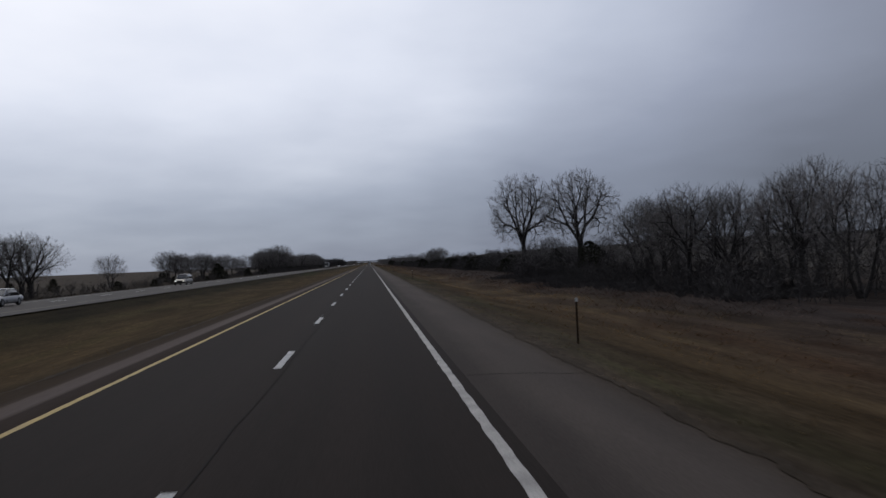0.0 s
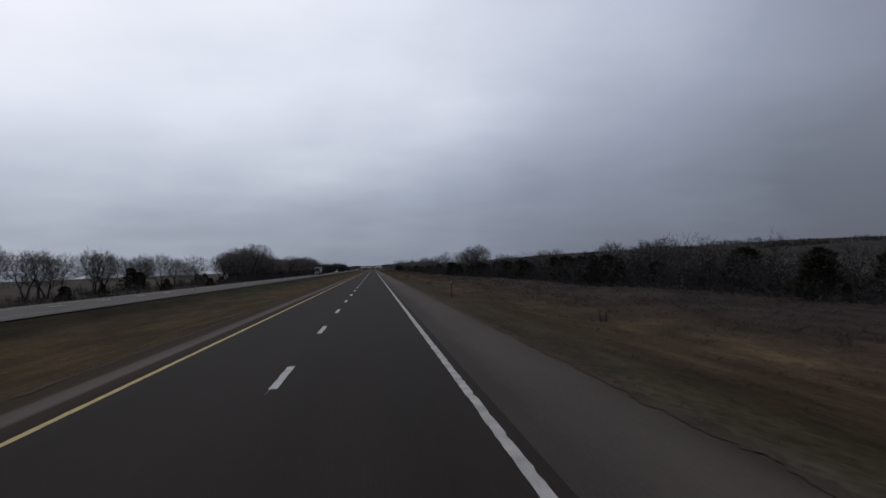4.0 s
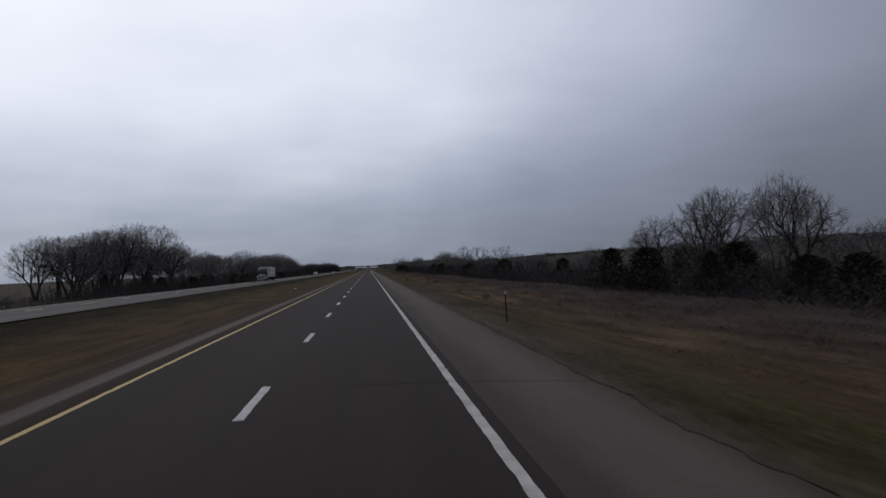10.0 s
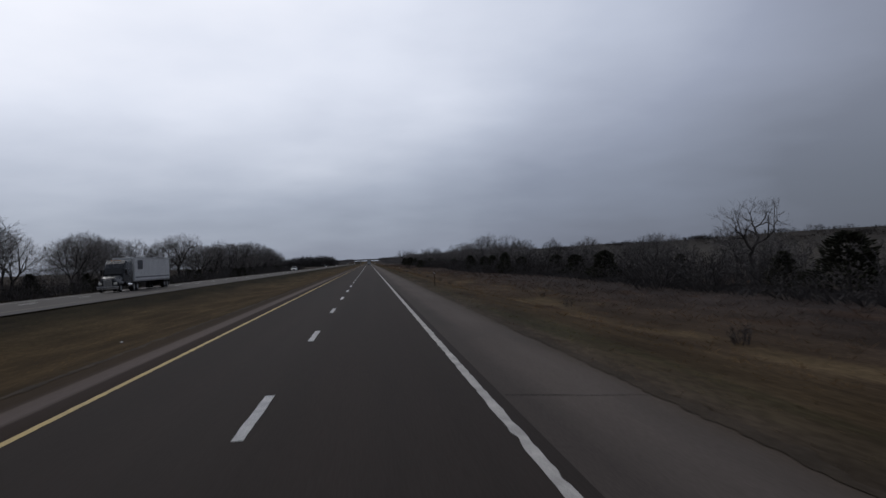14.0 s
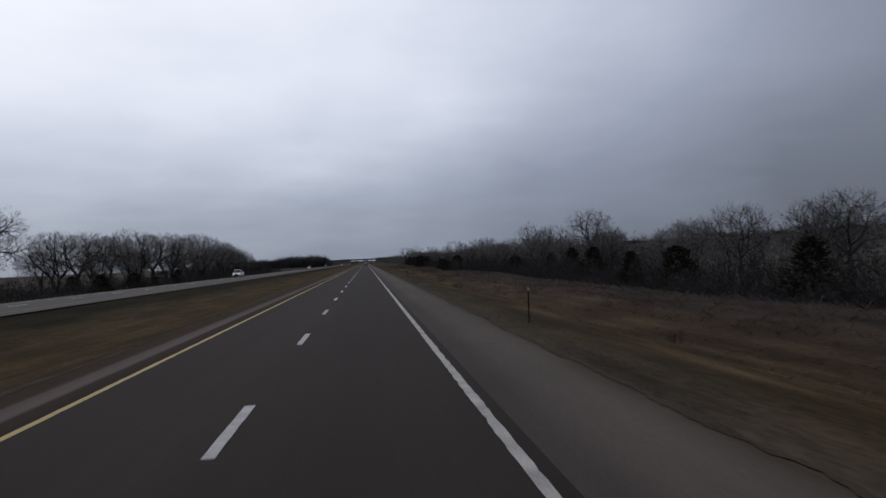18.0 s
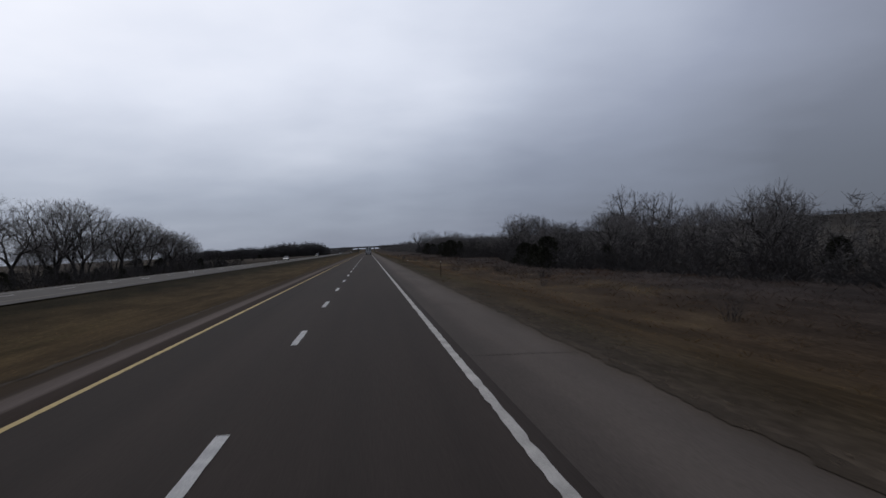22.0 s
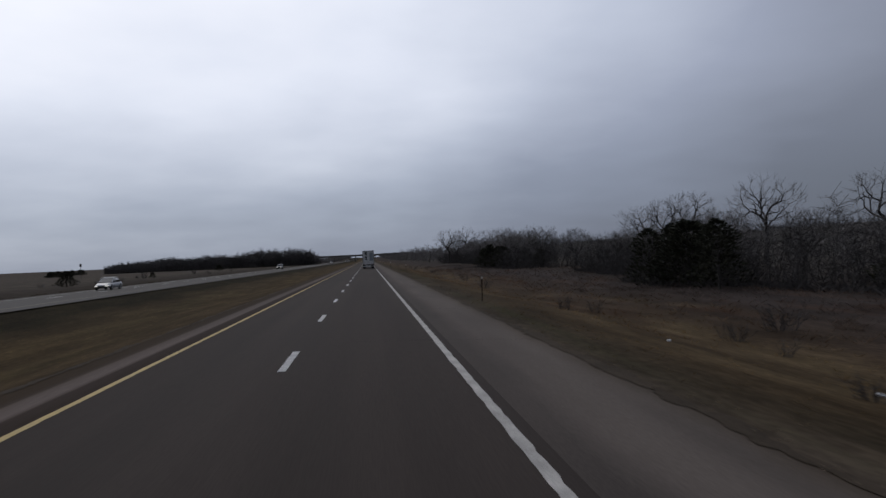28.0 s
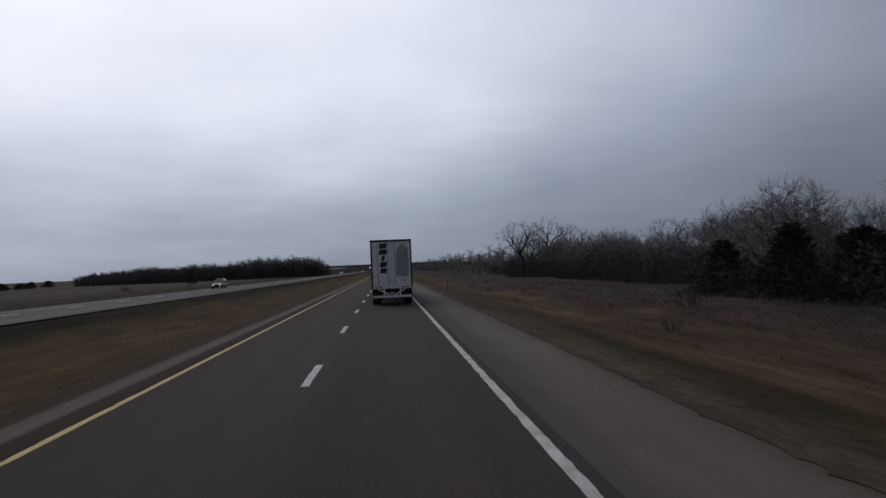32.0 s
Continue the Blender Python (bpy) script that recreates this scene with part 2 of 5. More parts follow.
def loft(bm, rings, caps=True):
    """Skin over rings of equally many points."""
    vs = [[bm.verts.new(p) for p in r] for r in rings]
    n = len(rings[0])
    for a, b in zip(vs, vs[1:]):
        for i in range(n):
            bm.faces.new((a[i], a[(i + 1) % n], b[(i + 1) % n], b[i]))
    if caps:
        bm.faces.new(vs[0])
        bm.faces.new(vs[-1])
    return bm


def ring(y, w0, w1, z0, z1, c=0.12):
    """A cut through a body at y: bottom and top half-widths, heights, corner size."""
    return [(-w0 + c, y, z0), (w0 - c, y, z0), (w0, y, z0 + c), (w0, y, (z0 + z1) / 2), (w1, y, z1 - c), (w1 - c, y, z1),
            (-w1 + c, y, z1), (-w1, y, z1 - c), (-w0, y, (z0 + z1) / 2), (-w0, y, z0 + c)]


def empty(name, m, label, category, group=""):
    ob = new(name)
    ob.matrix_basis = m
    ob.empty_display_size = 0.2
    return tagged(ob, label, category, group)


# ---- the road's cross-section and the land ------------------------------------------------------
Y0, Y1 = -90.0, 2600.0              # the stretch of road that is built
LEFT_MID = -26.4                    # centre line of the far carriageway


def smooth_step(a, b, x):
    t = np.clip((x - a) / (b - a), 0, 1)
    return t * t * (3 - 2 * t)


def near_road(x):
    return np.where(x < 0, 0.02 * x, np.where(x < 3.9, -0.02 * x, -0.078 - 0.045 * (x - 3.9)))


def far_road(x):
    return -0.02 * np.abs(x - LEFT_MID) + 0.05


def ground_height(x, y):
    x, y = np.asarray(x, float), np.asarray(y, float)
    wave = 0.10 * np.sin(y * 0.043 + x * 0.11) + 0.07 * np.sin(y * 0.11 - x * 0.21 + 1.3)
    # ditch and foreslope beside the near shoulder
    right = -0.205 - 1.35 * smooth_step(7.0, 15.5, x) + 0.25 * smooth_step(18, 30, x)
    right = right + wave * smooth_step(8, 12, x) * 0.8
    hill = 34 * smooth_step(180, 1300, x) * (0.75 + 0.25 * np.sin(y * 0.0031 + 0.6)) + 5 * smooth_step(60, 260, x) * (0.5 + 0.5 * np.sin(y * 0.006 + 2.0))
    right = right + hill
    # shallow median
    m0, m1 = -5.45, -20.6
    u = np.clip((x - m1) / (m0 - m1), 0, 1)
    median = -0.12 - 1.0 * np.sin(np.pi * u) ** 0.8 + wave * 0.35 * np.sin(np.pi * u)
    left = -0.15 - 1.1 * smooth_step(-33.5, -41, x) + wave * smooth_step(-36, -42, x) * 0.8 + 3.5 * smooth_step(-300, -2500, x)
    swell = 7.0 * smooth_step(1950, 3000, y)
    z = swell + np.where(x > 6.55, right, np.where(x > m0, near_road(x) - 0.05, np.where(x > m1, median, np.where(x > -33.2, far_road(x) - 0.05, left))))
    return z


def grid_mesh(name, xs, ys, zf, mat):
    X, Y = np.meshgrid(xs, ys)
    Z = zf(X, Y)
    v = np.stack([X.ravel(), Y.ravel(), Z.ravel()], 1)
    nx, ny = len(xs), len(ys)
    i = (np.arange(ny - 1)[:, None] * nx + np.arange(nx - 1)[None]).ravel()
    f = np.stack([i, i + 1, i + nx + 1, i + nx], 1)
    me = mesh_from(name, v, f, mat, smooth=True)
    return new(name, me)


def shader_math(nt):
    """A short hand for math nodes of one tree."""
    def node(op, a, b):
        m = nt.nodes.new("ShaderNodeMath")
        m.operation = op
        for k, v in enumerate((a, b)):
            if isinstance(v, (int, float)):
                m.inputs[k].default_value = v
            else:
                nt.links.new(v, m.inputs[k])
        return m.outputs[0]
    return node


def ramp_over(nt, value, stops, x0, x1):
    """Colours along a value, given as (place, colour) between x0 and x1."""
    do = shader_math(nt)
    ramp = nt.nodes.new("ShaderNodeValToRGB")
    cr = ramp.color_ramp
    while len(cr.elements) < len(stops):
        cr.elements.new(0.5)
    for e, (x, c) in zip(cr.elements, stops):
        e.position, e.color = (x - x0) / (x1 - x0), (*c, 1)
    nt.links.new(do("DIVIDE", do("SUBTRACT", value, x0), x1 - x0), ramp.inputs[0])
    return ramp.outputs[0]


def patches(nt, scale, detail=4, rough=0.55):
    """Noise over the ground, stretched by the three factors."""
    geo, mp, n = nt.nodes.new("ShaderNodeNewGeometry"), nt.nodes.new("ShaderNodeMapping"), nt.nodes.new("ShaderNodeTexNoise")
    mp.inputs["Scale"].default_value = scale
    nt.links.new(geo.outputs["Position"], mp.inputs[0])
    nt.links.new(mp.outputs[0], n.inputs["Vector"])
    n.inputs["Scale"].default_value, n.inputs["Detail"].default_value, n.inputs["Roughness"].default_value = 1.0, detail, rough
    return n.outputs[0]


def between(nt, value, a, b, lo=0.0, hi=1.0):
    r = nt.nodes.new("ShaderNodeMapRange")
    r.interpolation_type = "SMOOTHSTEP"
    for key, v in (("From Min", a), ("From Max", b), ("To Min", lo), ("To Max", hi)):
        r.inputs[key].default_value = v
    nt.links.new(value, r.inputs["Value"])
    return r.outputs[0]


def mixed(nt, factor, a, colour):
    m = nt.nodes.new("ShaderNodeMix")
    m.data_type = "RGBA"
    nt.links.new(factor, m.inputs["Factor"])
    nt.links.new(a, m.inputs["A"])
    m.inputs["B"].default_value = (*colour, 1)
    return m.outputs["Result"]


def zone_colour(nt, lift):
    """Ground cover across the road: mown verge, straw, dead weeds, median, fields; patchy at several scales. A shadow
    band beyond the far road is painted in.
    """
    N, L, do = nt.nodes.new, nt.links.new, shader_math(nt)
    geo, sep = N("ShaderNodeNewGeometry"), N("ShaderNodeSeparateXYZ")
    L(geo.outputs["Position"], sep.inputs[0])
    wob = patches(nt, (0.09, 0.06, 0.09), 3)
    x = do("ADD", sep.outputs["X"], do("MULTIPLY", do("SUBTRACT", wob, 0.5), 3.4))
    # the near-black stop at -36 is shadow along the far road's edge, put into the colour
    last = ramp_over(nt, x, [
        (-100, (0.066, 0.054, 0.043)), (-80, (0.052, 0.042, 0.033)), (-62, (0.036, 0.028, 0.021)), (-44, (0.026, 0.020, 0.014)), (-36, (0.015, 0.011, 0.008)),
        (-21, (0.017, 0.013, 0.0065)), (-18.6, (0.021, 0.016, 0.0075)), (-16.8, (0.050, 0.0350, 0.0165)), (-12, (0.058, 0.0385, 0.0172)), (-8, (0.052, 0.0343, 0.0160)), (-5.8, (0.039, 0.0267, 0.0146)),
        (6.6, (0.060, 0.0480, 0.0380)), (7.5, (0.052, 0.0398, 0.0262)), (9.2, (0.051, 0.0350, 0.0192)), (11, (0.061, 0.0420, 0.0232)), (14, (0.063, 0.0430, 0.0260)), (17, (0.058, 0.0405, 0.0270)),
        (20.5, (0.047, 0.0345, 0.0270)), (26, (0.043, 0.0345, 0.0315)), (40, (0.040, 0.033, 0.029)), (62, (0.056, 0.049, 0.042)), (120, (0.072, 0.065, 0.056)), (200, (0.058, 0.052, 0.045)), (290, (0.040, 0.036, 0.032))], -100, 300)
    # pale straw lying in long patches on the foreslope and in the ditch
    straw = patches(nt, (0.24, 0.055, 0.3), 5)
    inside = do("MULTIPLY", between(nt, sep.outputs["X"], 8.5, 11.5), between(nt, sep.outputs["X"], 24.0, 18.0))
    last = mixed(nt, do("MULTIPLY", between(nt, straw, 0.50, 0.68), do("MULTIPLY", inside, 0.85)), last, (0.100, 0.072, 0.040))
    # rusty brown weeds
    rust = patches(nt, (0.33, 0.075, 0.4), 4)
    last = mixed(nt, do("MULTIPLY", between(nt, rust, 0.53, 0.68), do("MULTIPLY", between(nt, sep.outputs["X"], 9.5, 13.0), 0.55)), last, (0.046, 0.0255, 0.0150))
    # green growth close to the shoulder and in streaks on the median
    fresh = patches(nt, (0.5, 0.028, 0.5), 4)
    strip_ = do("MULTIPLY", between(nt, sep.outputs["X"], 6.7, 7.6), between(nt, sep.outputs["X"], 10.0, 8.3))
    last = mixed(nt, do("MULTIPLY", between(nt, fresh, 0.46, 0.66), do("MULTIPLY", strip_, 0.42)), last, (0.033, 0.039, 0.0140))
    olive = do("MULTIPLY", between(nt, sep.outputs["X"], -22.0, -17.0), between(nt, sep.outputs["X"], -6.0, -9.0))
    last = mixed(nt, do("MULTIPLY", between(nt, fresh, 0.50, 0.72), do("MULTIPLY", olive, 0.30)), last, (0.036, 0.034, 0.011))
    green, soil = (0.026, 0.034, 0.010), (0.020, 0.014, 0.009)
    for gx_, gy_, rx_, ry_, tone in ((9.2, 88, 2.2, 16, green), (8.3, 303, 1.6, 12, green), (-18, 240, 2.0, 40, green), (-19.3, 461, 1.2, 2.6, soil), (-11.3, 419, 0.5, 0.8, soil), (-11.0, 435, 1.2, 2.2, soil)):
        sub, div, ln = N("ShaderNodeVectorMath"), N("ShaderNodeVectorMath"), N("ShaderNodeVectorMath")
        sub.operation, div.operation, ln.operation = "SUBTRACT", "DIVIDE", "LENGTH"
        sub.inputs[1].default_value, div.inputs[1].default_value = (gx_, gy_, 0), (rx_, ry_, 50)
        L(geo.outputs["Position"], sub.inputs[0])
        L(sub.outputs[0], div.inputs[0])
        L(div.outputs[0], ln.inputs[0])
        far = do("ADD", ln.outputs["Value"], do("MULTIPLY", do("SUBTRACT", straw, 0.5), 2.5))
        last = mixed(nt, between(nt, far, 0.3, 1.3, 0.5, 0.0), last, tone)
    grain = patches(nt, (7.0, 2.1, 7.0), 4)
    streak = patches(nt, (1.5, 0.05, 1.0), 4)
    blot = patches(nt, (0.5, 0.11, 0.5), 5, 0.62)
    hsv = N("ShaderNodeHueSaturation")
    L(last, hsv.inputs["Color"])
    value = do("MULTIPLY", between(nt, grain, 0.3, 0.7, 0.78, 1.22), between(nt, streak, 0.32, 0.68, 0.90, 1.10))
    value = do("MULTIPLY", value, between(nt, blot, 0.30, 0.70, 0.66, 1.30))
    L(do("MULTIPLY", value, lift), hsv.inputs["Value"])
    return hsv.outputs[0], grain


def ground_material():
    m = bpy.data.materials.new("grass_and_fields")
    m.use_nodes = True
    nt = m.node_tree
    p = nt.nodes["Principled BSDF"]
    colour, grain = zone_colour(nt, 1.0)
    nt.links.new(colour, p.inputs["Base Color"])
    p.inputs["Roughness"].default_value, p.inputs["Specular IOR Level"].default_value = 0.95, 0.02
    p.inputs["Specular Tint"].default_value = (1.0, 0.80, 0.60, 1)
    b = nt.nodes.new("ShaderNodeBump")
    b.inputs["Strength"].default_value, b.inputs["Distance"].default_value = 0.5, 0.05
    nt.links.new(grain, b.inputs["Height"])
    nt.links.new(b.outputs[0], p.inputs["Normal"])
    return m


def blade_material():
    m = bpy.data.materials.new("dry_grass_blades")
    m.use_nodes = True
    nt = m.node_tree
    p = nt.nodes["Principled BSDF"]
    colour, grain = zone_colour(nt, 2.5)
    geo, r, hsv = nt.nodes.new("ShaderNodeNewGeometry"), nt.nodes.new("ShaderNodeMapRange"), nt.nodes.new("ShaderNodeHueSaturation")
    r.inputs["To Min"].default_value, r.inputs["To Max"].default_value = 0.85, 1.2
    nt.links.new(geo.outputs["Random Per Island"], r.inputs["Value"])
    nt.links.new(colour, hsv.inputs["Color"])
    nt.links.new(r.outputs[0], hsv.inputs["Value"])
    nt.links.new(hsv.outputs[0], p.inputs["Base Color"])
    p.inputs["Roughness"].default_value, p.inputs["Specular IOR Level"].default_value = 0.9, 0.0
    through_light, blend = nt.nodes.new("ShaderNodeBsdfTranslucent"), nt.nodes.new("ShaderNodeMixShader")
    nt.links.new(hsv.outputs[0], through_light.inputs["Color"])
    blend.inputs[0].default_value = 0.45
    nt.links.new(p.outputs[0], blend.inputs[1])
    nt.links.new(through_light.outputs[0], blend.inputs[2])
    nt.links.new(blend.outputs[0], nt.nodes["Material Output"].inputs["Surface"])
    return m


def paler_along(m, y0, y1, k0, k1):
    """The pavement grows paler along the road: base colour scaled from k0 at y0 to k1 at y1."""
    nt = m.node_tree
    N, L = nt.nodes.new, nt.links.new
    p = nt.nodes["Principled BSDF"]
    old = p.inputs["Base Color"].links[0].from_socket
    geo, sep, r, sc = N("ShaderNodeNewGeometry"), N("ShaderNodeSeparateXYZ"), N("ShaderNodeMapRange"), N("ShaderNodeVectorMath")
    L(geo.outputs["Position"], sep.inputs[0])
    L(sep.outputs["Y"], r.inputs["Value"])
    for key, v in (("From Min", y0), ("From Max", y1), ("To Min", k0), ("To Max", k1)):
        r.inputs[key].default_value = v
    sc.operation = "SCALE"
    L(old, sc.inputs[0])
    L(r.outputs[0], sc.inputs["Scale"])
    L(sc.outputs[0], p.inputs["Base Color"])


def across(m, stops, x0, x1, wobble=0.5):
    """The surface's own tone changes across the road: wheel tracks, swept grit, soiled edges."""
    nt = m.node_tree
    N, L, do = nt.nodes.new, nt.links.new, shader_math(nt)
    p = nt.nodes["Principled BSDF"]
    old = p.inputs["Base Color"].links[0].from_socket
    geo, sep, mul = N("ShaderNodeNewGeometry"), N("ShaderNodeSeparateXYZ"), N("ShaderNodeVectorMath")
    L(geo.outputs["Position"], sep.inputs[0])
    x = do("ADD", sep.outputs["X"], do("MULTIPLY", do("SUBTRACT", patches(nt, (0.9, 0.35, 0.9), 5, 0.6), 0.5), wobble))
    mul.operation = "MULTIPLY"
    L(old, mul.inputs[0])
    L(ramp_over(nt, x, stops, x0, x1), mul.inputs[1])
    L(mul.outputs[0], p.inputs["Base Color"])


SHOULDER = material("shoulder_asphalt", ((0.074, 0.0615, 0.0540), (0.111, 0.0925, 0.0810)), 0.8, 0.92, fine=45, bump=0.2, stretch=(1, 0.12, 1), spec=0.055, grainy=0.14, tint=(1.0, 0.90, 0.84))
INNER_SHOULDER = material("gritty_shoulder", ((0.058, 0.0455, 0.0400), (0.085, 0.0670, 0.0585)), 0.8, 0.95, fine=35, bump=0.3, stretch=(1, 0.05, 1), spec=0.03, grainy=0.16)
across(SHOULDER, [(3.95, (0.62, 0.62, 0.63)), (4.35, (0.66, 0.66, 0.67)), (4.9, (0.97, 0.97, 0.97)), (5.7, (1.03, 1.03, 1.03)), (6.15, (0.92, 0.91, 0.89)), (6.4, (0.78, 0.75, 0.69)), (6.6, (0.58, 0.54, 0.46))], 3.95, 6.6, 0.55)
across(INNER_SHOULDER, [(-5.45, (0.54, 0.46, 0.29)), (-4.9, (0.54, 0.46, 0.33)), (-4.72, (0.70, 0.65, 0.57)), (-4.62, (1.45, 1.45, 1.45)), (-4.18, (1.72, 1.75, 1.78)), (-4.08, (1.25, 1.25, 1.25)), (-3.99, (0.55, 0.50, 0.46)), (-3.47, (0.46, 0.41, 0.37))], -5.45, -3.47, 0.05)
across(ASPHALT, [(-3.5, (0.86,) * 3), (-2.6, (0.91,) * 3), (-1.7, (0.99,) * 3), (-0.7, (1.11,) * 3), (0.0, (1.05,) * 3), (1.0, (0.99,) * 3), (1.9, (1.05,) * 3), (2.8, (0.99,) * 3), (3.5, (1.06,) * 3), (3.95, (0.95,) * 3)], -3.5, 3.95, 0.6)
paler_along(ASPHALT, 150, 900, 0.60, 1.15)
paler_along(SHOULDER, 0, 900, 0.84, 1.18)
gx = np.concatenate([-np.geomspace(4500, 60, 26), np.arange(-55, -34, 3.0), np.arange(-34, -20, 0.8), np.arange(-20, 7, 0.9),
                     np.arange(7, 34, 0.9), np.geomspace(36, 4500, 34)])
gy = np.concatenate([[-900, -500, -250, -150], np.arange(-100, 1250, 4.0), np.geomspace(1260, 4900, 70)])
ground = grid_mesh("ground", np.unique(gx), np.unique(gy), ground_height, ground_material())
tagged(ground, "dormant brown roadside grass running out to stubble fields", "ground", kind="structure")


def strip(name, x0, x1, zf, mat, label, category, lift=0.0, step=20.0, y0=Y0, y1=Y1, nx=2):
    ob = grid_mesh(name, np.linspace(x0, x1, nx), np.arange(y0, y1 + step, step), lambda X, Y: zf(X) + lift, mat)
    return tagged(ob, label, category, kind="structure")


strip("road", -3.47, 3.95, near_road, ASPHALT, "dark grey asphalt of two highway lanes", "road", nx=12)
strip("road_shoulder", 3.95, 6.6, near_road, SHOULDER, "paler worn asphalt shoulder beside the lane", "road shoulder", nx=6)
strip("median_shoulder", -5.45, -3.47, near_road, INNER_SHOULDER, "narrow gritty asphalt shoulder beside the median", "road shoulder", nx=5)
strip("far_road", -32.9, -20.8, far_road, CONCRETE, "grey worn carriageway across the grass median", "road", nx=9)
LINE_X_RIGHT, LINE_X_YELLOW = 3.66, -3.39


def painted_line(name, x0, half, mat, label, rough):
    """A long painted line with worn, uneven edges."""
    g = np.random.default_rng(17 + int(abs(x0) * 10))
    ys = np.concatenate([np.arange(-40.0, 1100.0, 0.3), np.arange(1100.0, Y1, 20.0)])
    e = g.normal(0, rough, (len(ys), 2)) - np.abs(g.normal(0, rough * 1.6, (len(ys), 2))) * (g.random((len(ys), 2)) < 0.12)
    xs = np.stack([x0 - half - e[:, 0], x0 + half + e[:, 1]], 1)
    V = np.stack([xs.ravel(), np.repeat(ys, 2), near_road(xs.ravel()) + 0.006], 1)
    i = np.arange(len(ys) - 1)[:, None] * 2
    return tagged(new(name, mesh_from(name, V, i + np.array([[0, 1, 3, 2]]), mat)), label, "road marking", kind="structure")


def chipped(m, scale, cut, bare):
    """Paint worn through to the pavement in small chips."""
    nt = m.node_tree
    p = nt.nodes["Principled BSDF"]
    old = p.inputs["Base Color"].links[0].from_socket
    worn = shader_math(nt)("MULTIPLY", between(nt, patches(nt, scale, 5, 0.65), cut, cut + 0.05), 0.8)
    nt.links.new(mixed(nt, worn, old, bare), p.inputs["Base Color"])


chipped(WHITE_LINE, (9, 3.0, 9), 0.66, (0.035, 0.031, 0.029))
chipped(WHITE_DASH, (9, 3.5, 9), 0.68, (0.035, 0.031, 0.029))
chipped(YELLOW_LINE, (9, 2.5, 9), 0.66, (0.045, 0.035, 0.028))
painted_line("edge_line_white", LINE_X_RIGHT, 0.083, WHITE_LINE, "worn solid white edge line on asphalt", 0.007)
painted_line("edge_line_yellow", LINE_X_YELLOW, 0.074, YELLOW_LINE, "solid yellow line on asphalt by the median", 0.005)
strip("far_edge_line_yellow", -22.75, -22.6, far_road, CONCRETE_STAIN, "solid yellow line on worn grey pavement", "road marking", 0.006)
strip("far_edge_line_white", -30.2, -30.05, far_road, WHITE_LINE, "solid white edge line on worn grey pavement", "road marking", 0.006)


# ---- trees -------------------------------------------------------------------------------------
def prisms(segs, sides):
    """Tapered tubes, as arrays of points and faces, from rows of (p, q, r, s)."""
    P, Q, R, S = (np.array([a[k] for a in segs], float) for k in range(4))
    return prisms_arrays(P, Q, R, S, sides)


def merge(a, b):
    """Two arrays of points and quads as one."""
    return np.concatenate([a[0], b[0]]), np.concatenate([a[1], b[1] + len(a[0])])


def ribbons(segs, seed):
    """The finest twigs: one tapered quad each, turned at random."""
    P, Q, R, S = (np.array([a[k] for a in segs], float) for k in range(4))
    return ribbon_arrays(P, Q, R, S, seed)


def ribbon_arrays(P, Q, R, S, seed):
    g = np.random.default_rng(seed)
    w = np.cross(Q - P, g.normal(size=P.shape))
    w /= np.maximum(np.linalg.norm(w, axis=1), 1e-9)[:, None]
    V = np.stack([P - w * R[:, None], P + w * R[:, None], Q + w * S[:, None], Q - w * S[:, None]], 1)
    return V.reshape(-1, 3), np.arange(len(P) * 4).reshape(-1, 4)


def prisms_arrays(P, Q, R, S, sides):
    d = Q - P
    d /= np.maximum(np.linalg.norm(d, axis=1), 1e-6)[:, None]
    ref = np.where(np.abs(d[:, 2:3]) > 0.9, np.array([[1.0, 0, 0]]), np.array([[0, 0, 1.0]]))
    u = np.cross(d, ref)
    u /= np.linalg.norm(u, axis=1)[:, None]
    w = np.cross(d, u)
    n = len(P)
    V = np.zeros((n, 2, sides, 3))
    for k in range(sides):
        a = 2 * np.pi * k / sides
        e = u * np.cos(a) + w * np.sin(a)
        V[:, 0, k] = P + e * R[:, None]
        V[:, 1, k] = Q + e * S[:, None]
    base = (np.arange(n) * 2 * sides)[:, None]
    F = []
    for k in range(sides):
        j = (k + 1) % sides
        F.append(np.concatenate([base + k, base + j, base + sides + j, base + sides + k], 1))
    return V.reshape(-1, 3), np.concatenate(F)


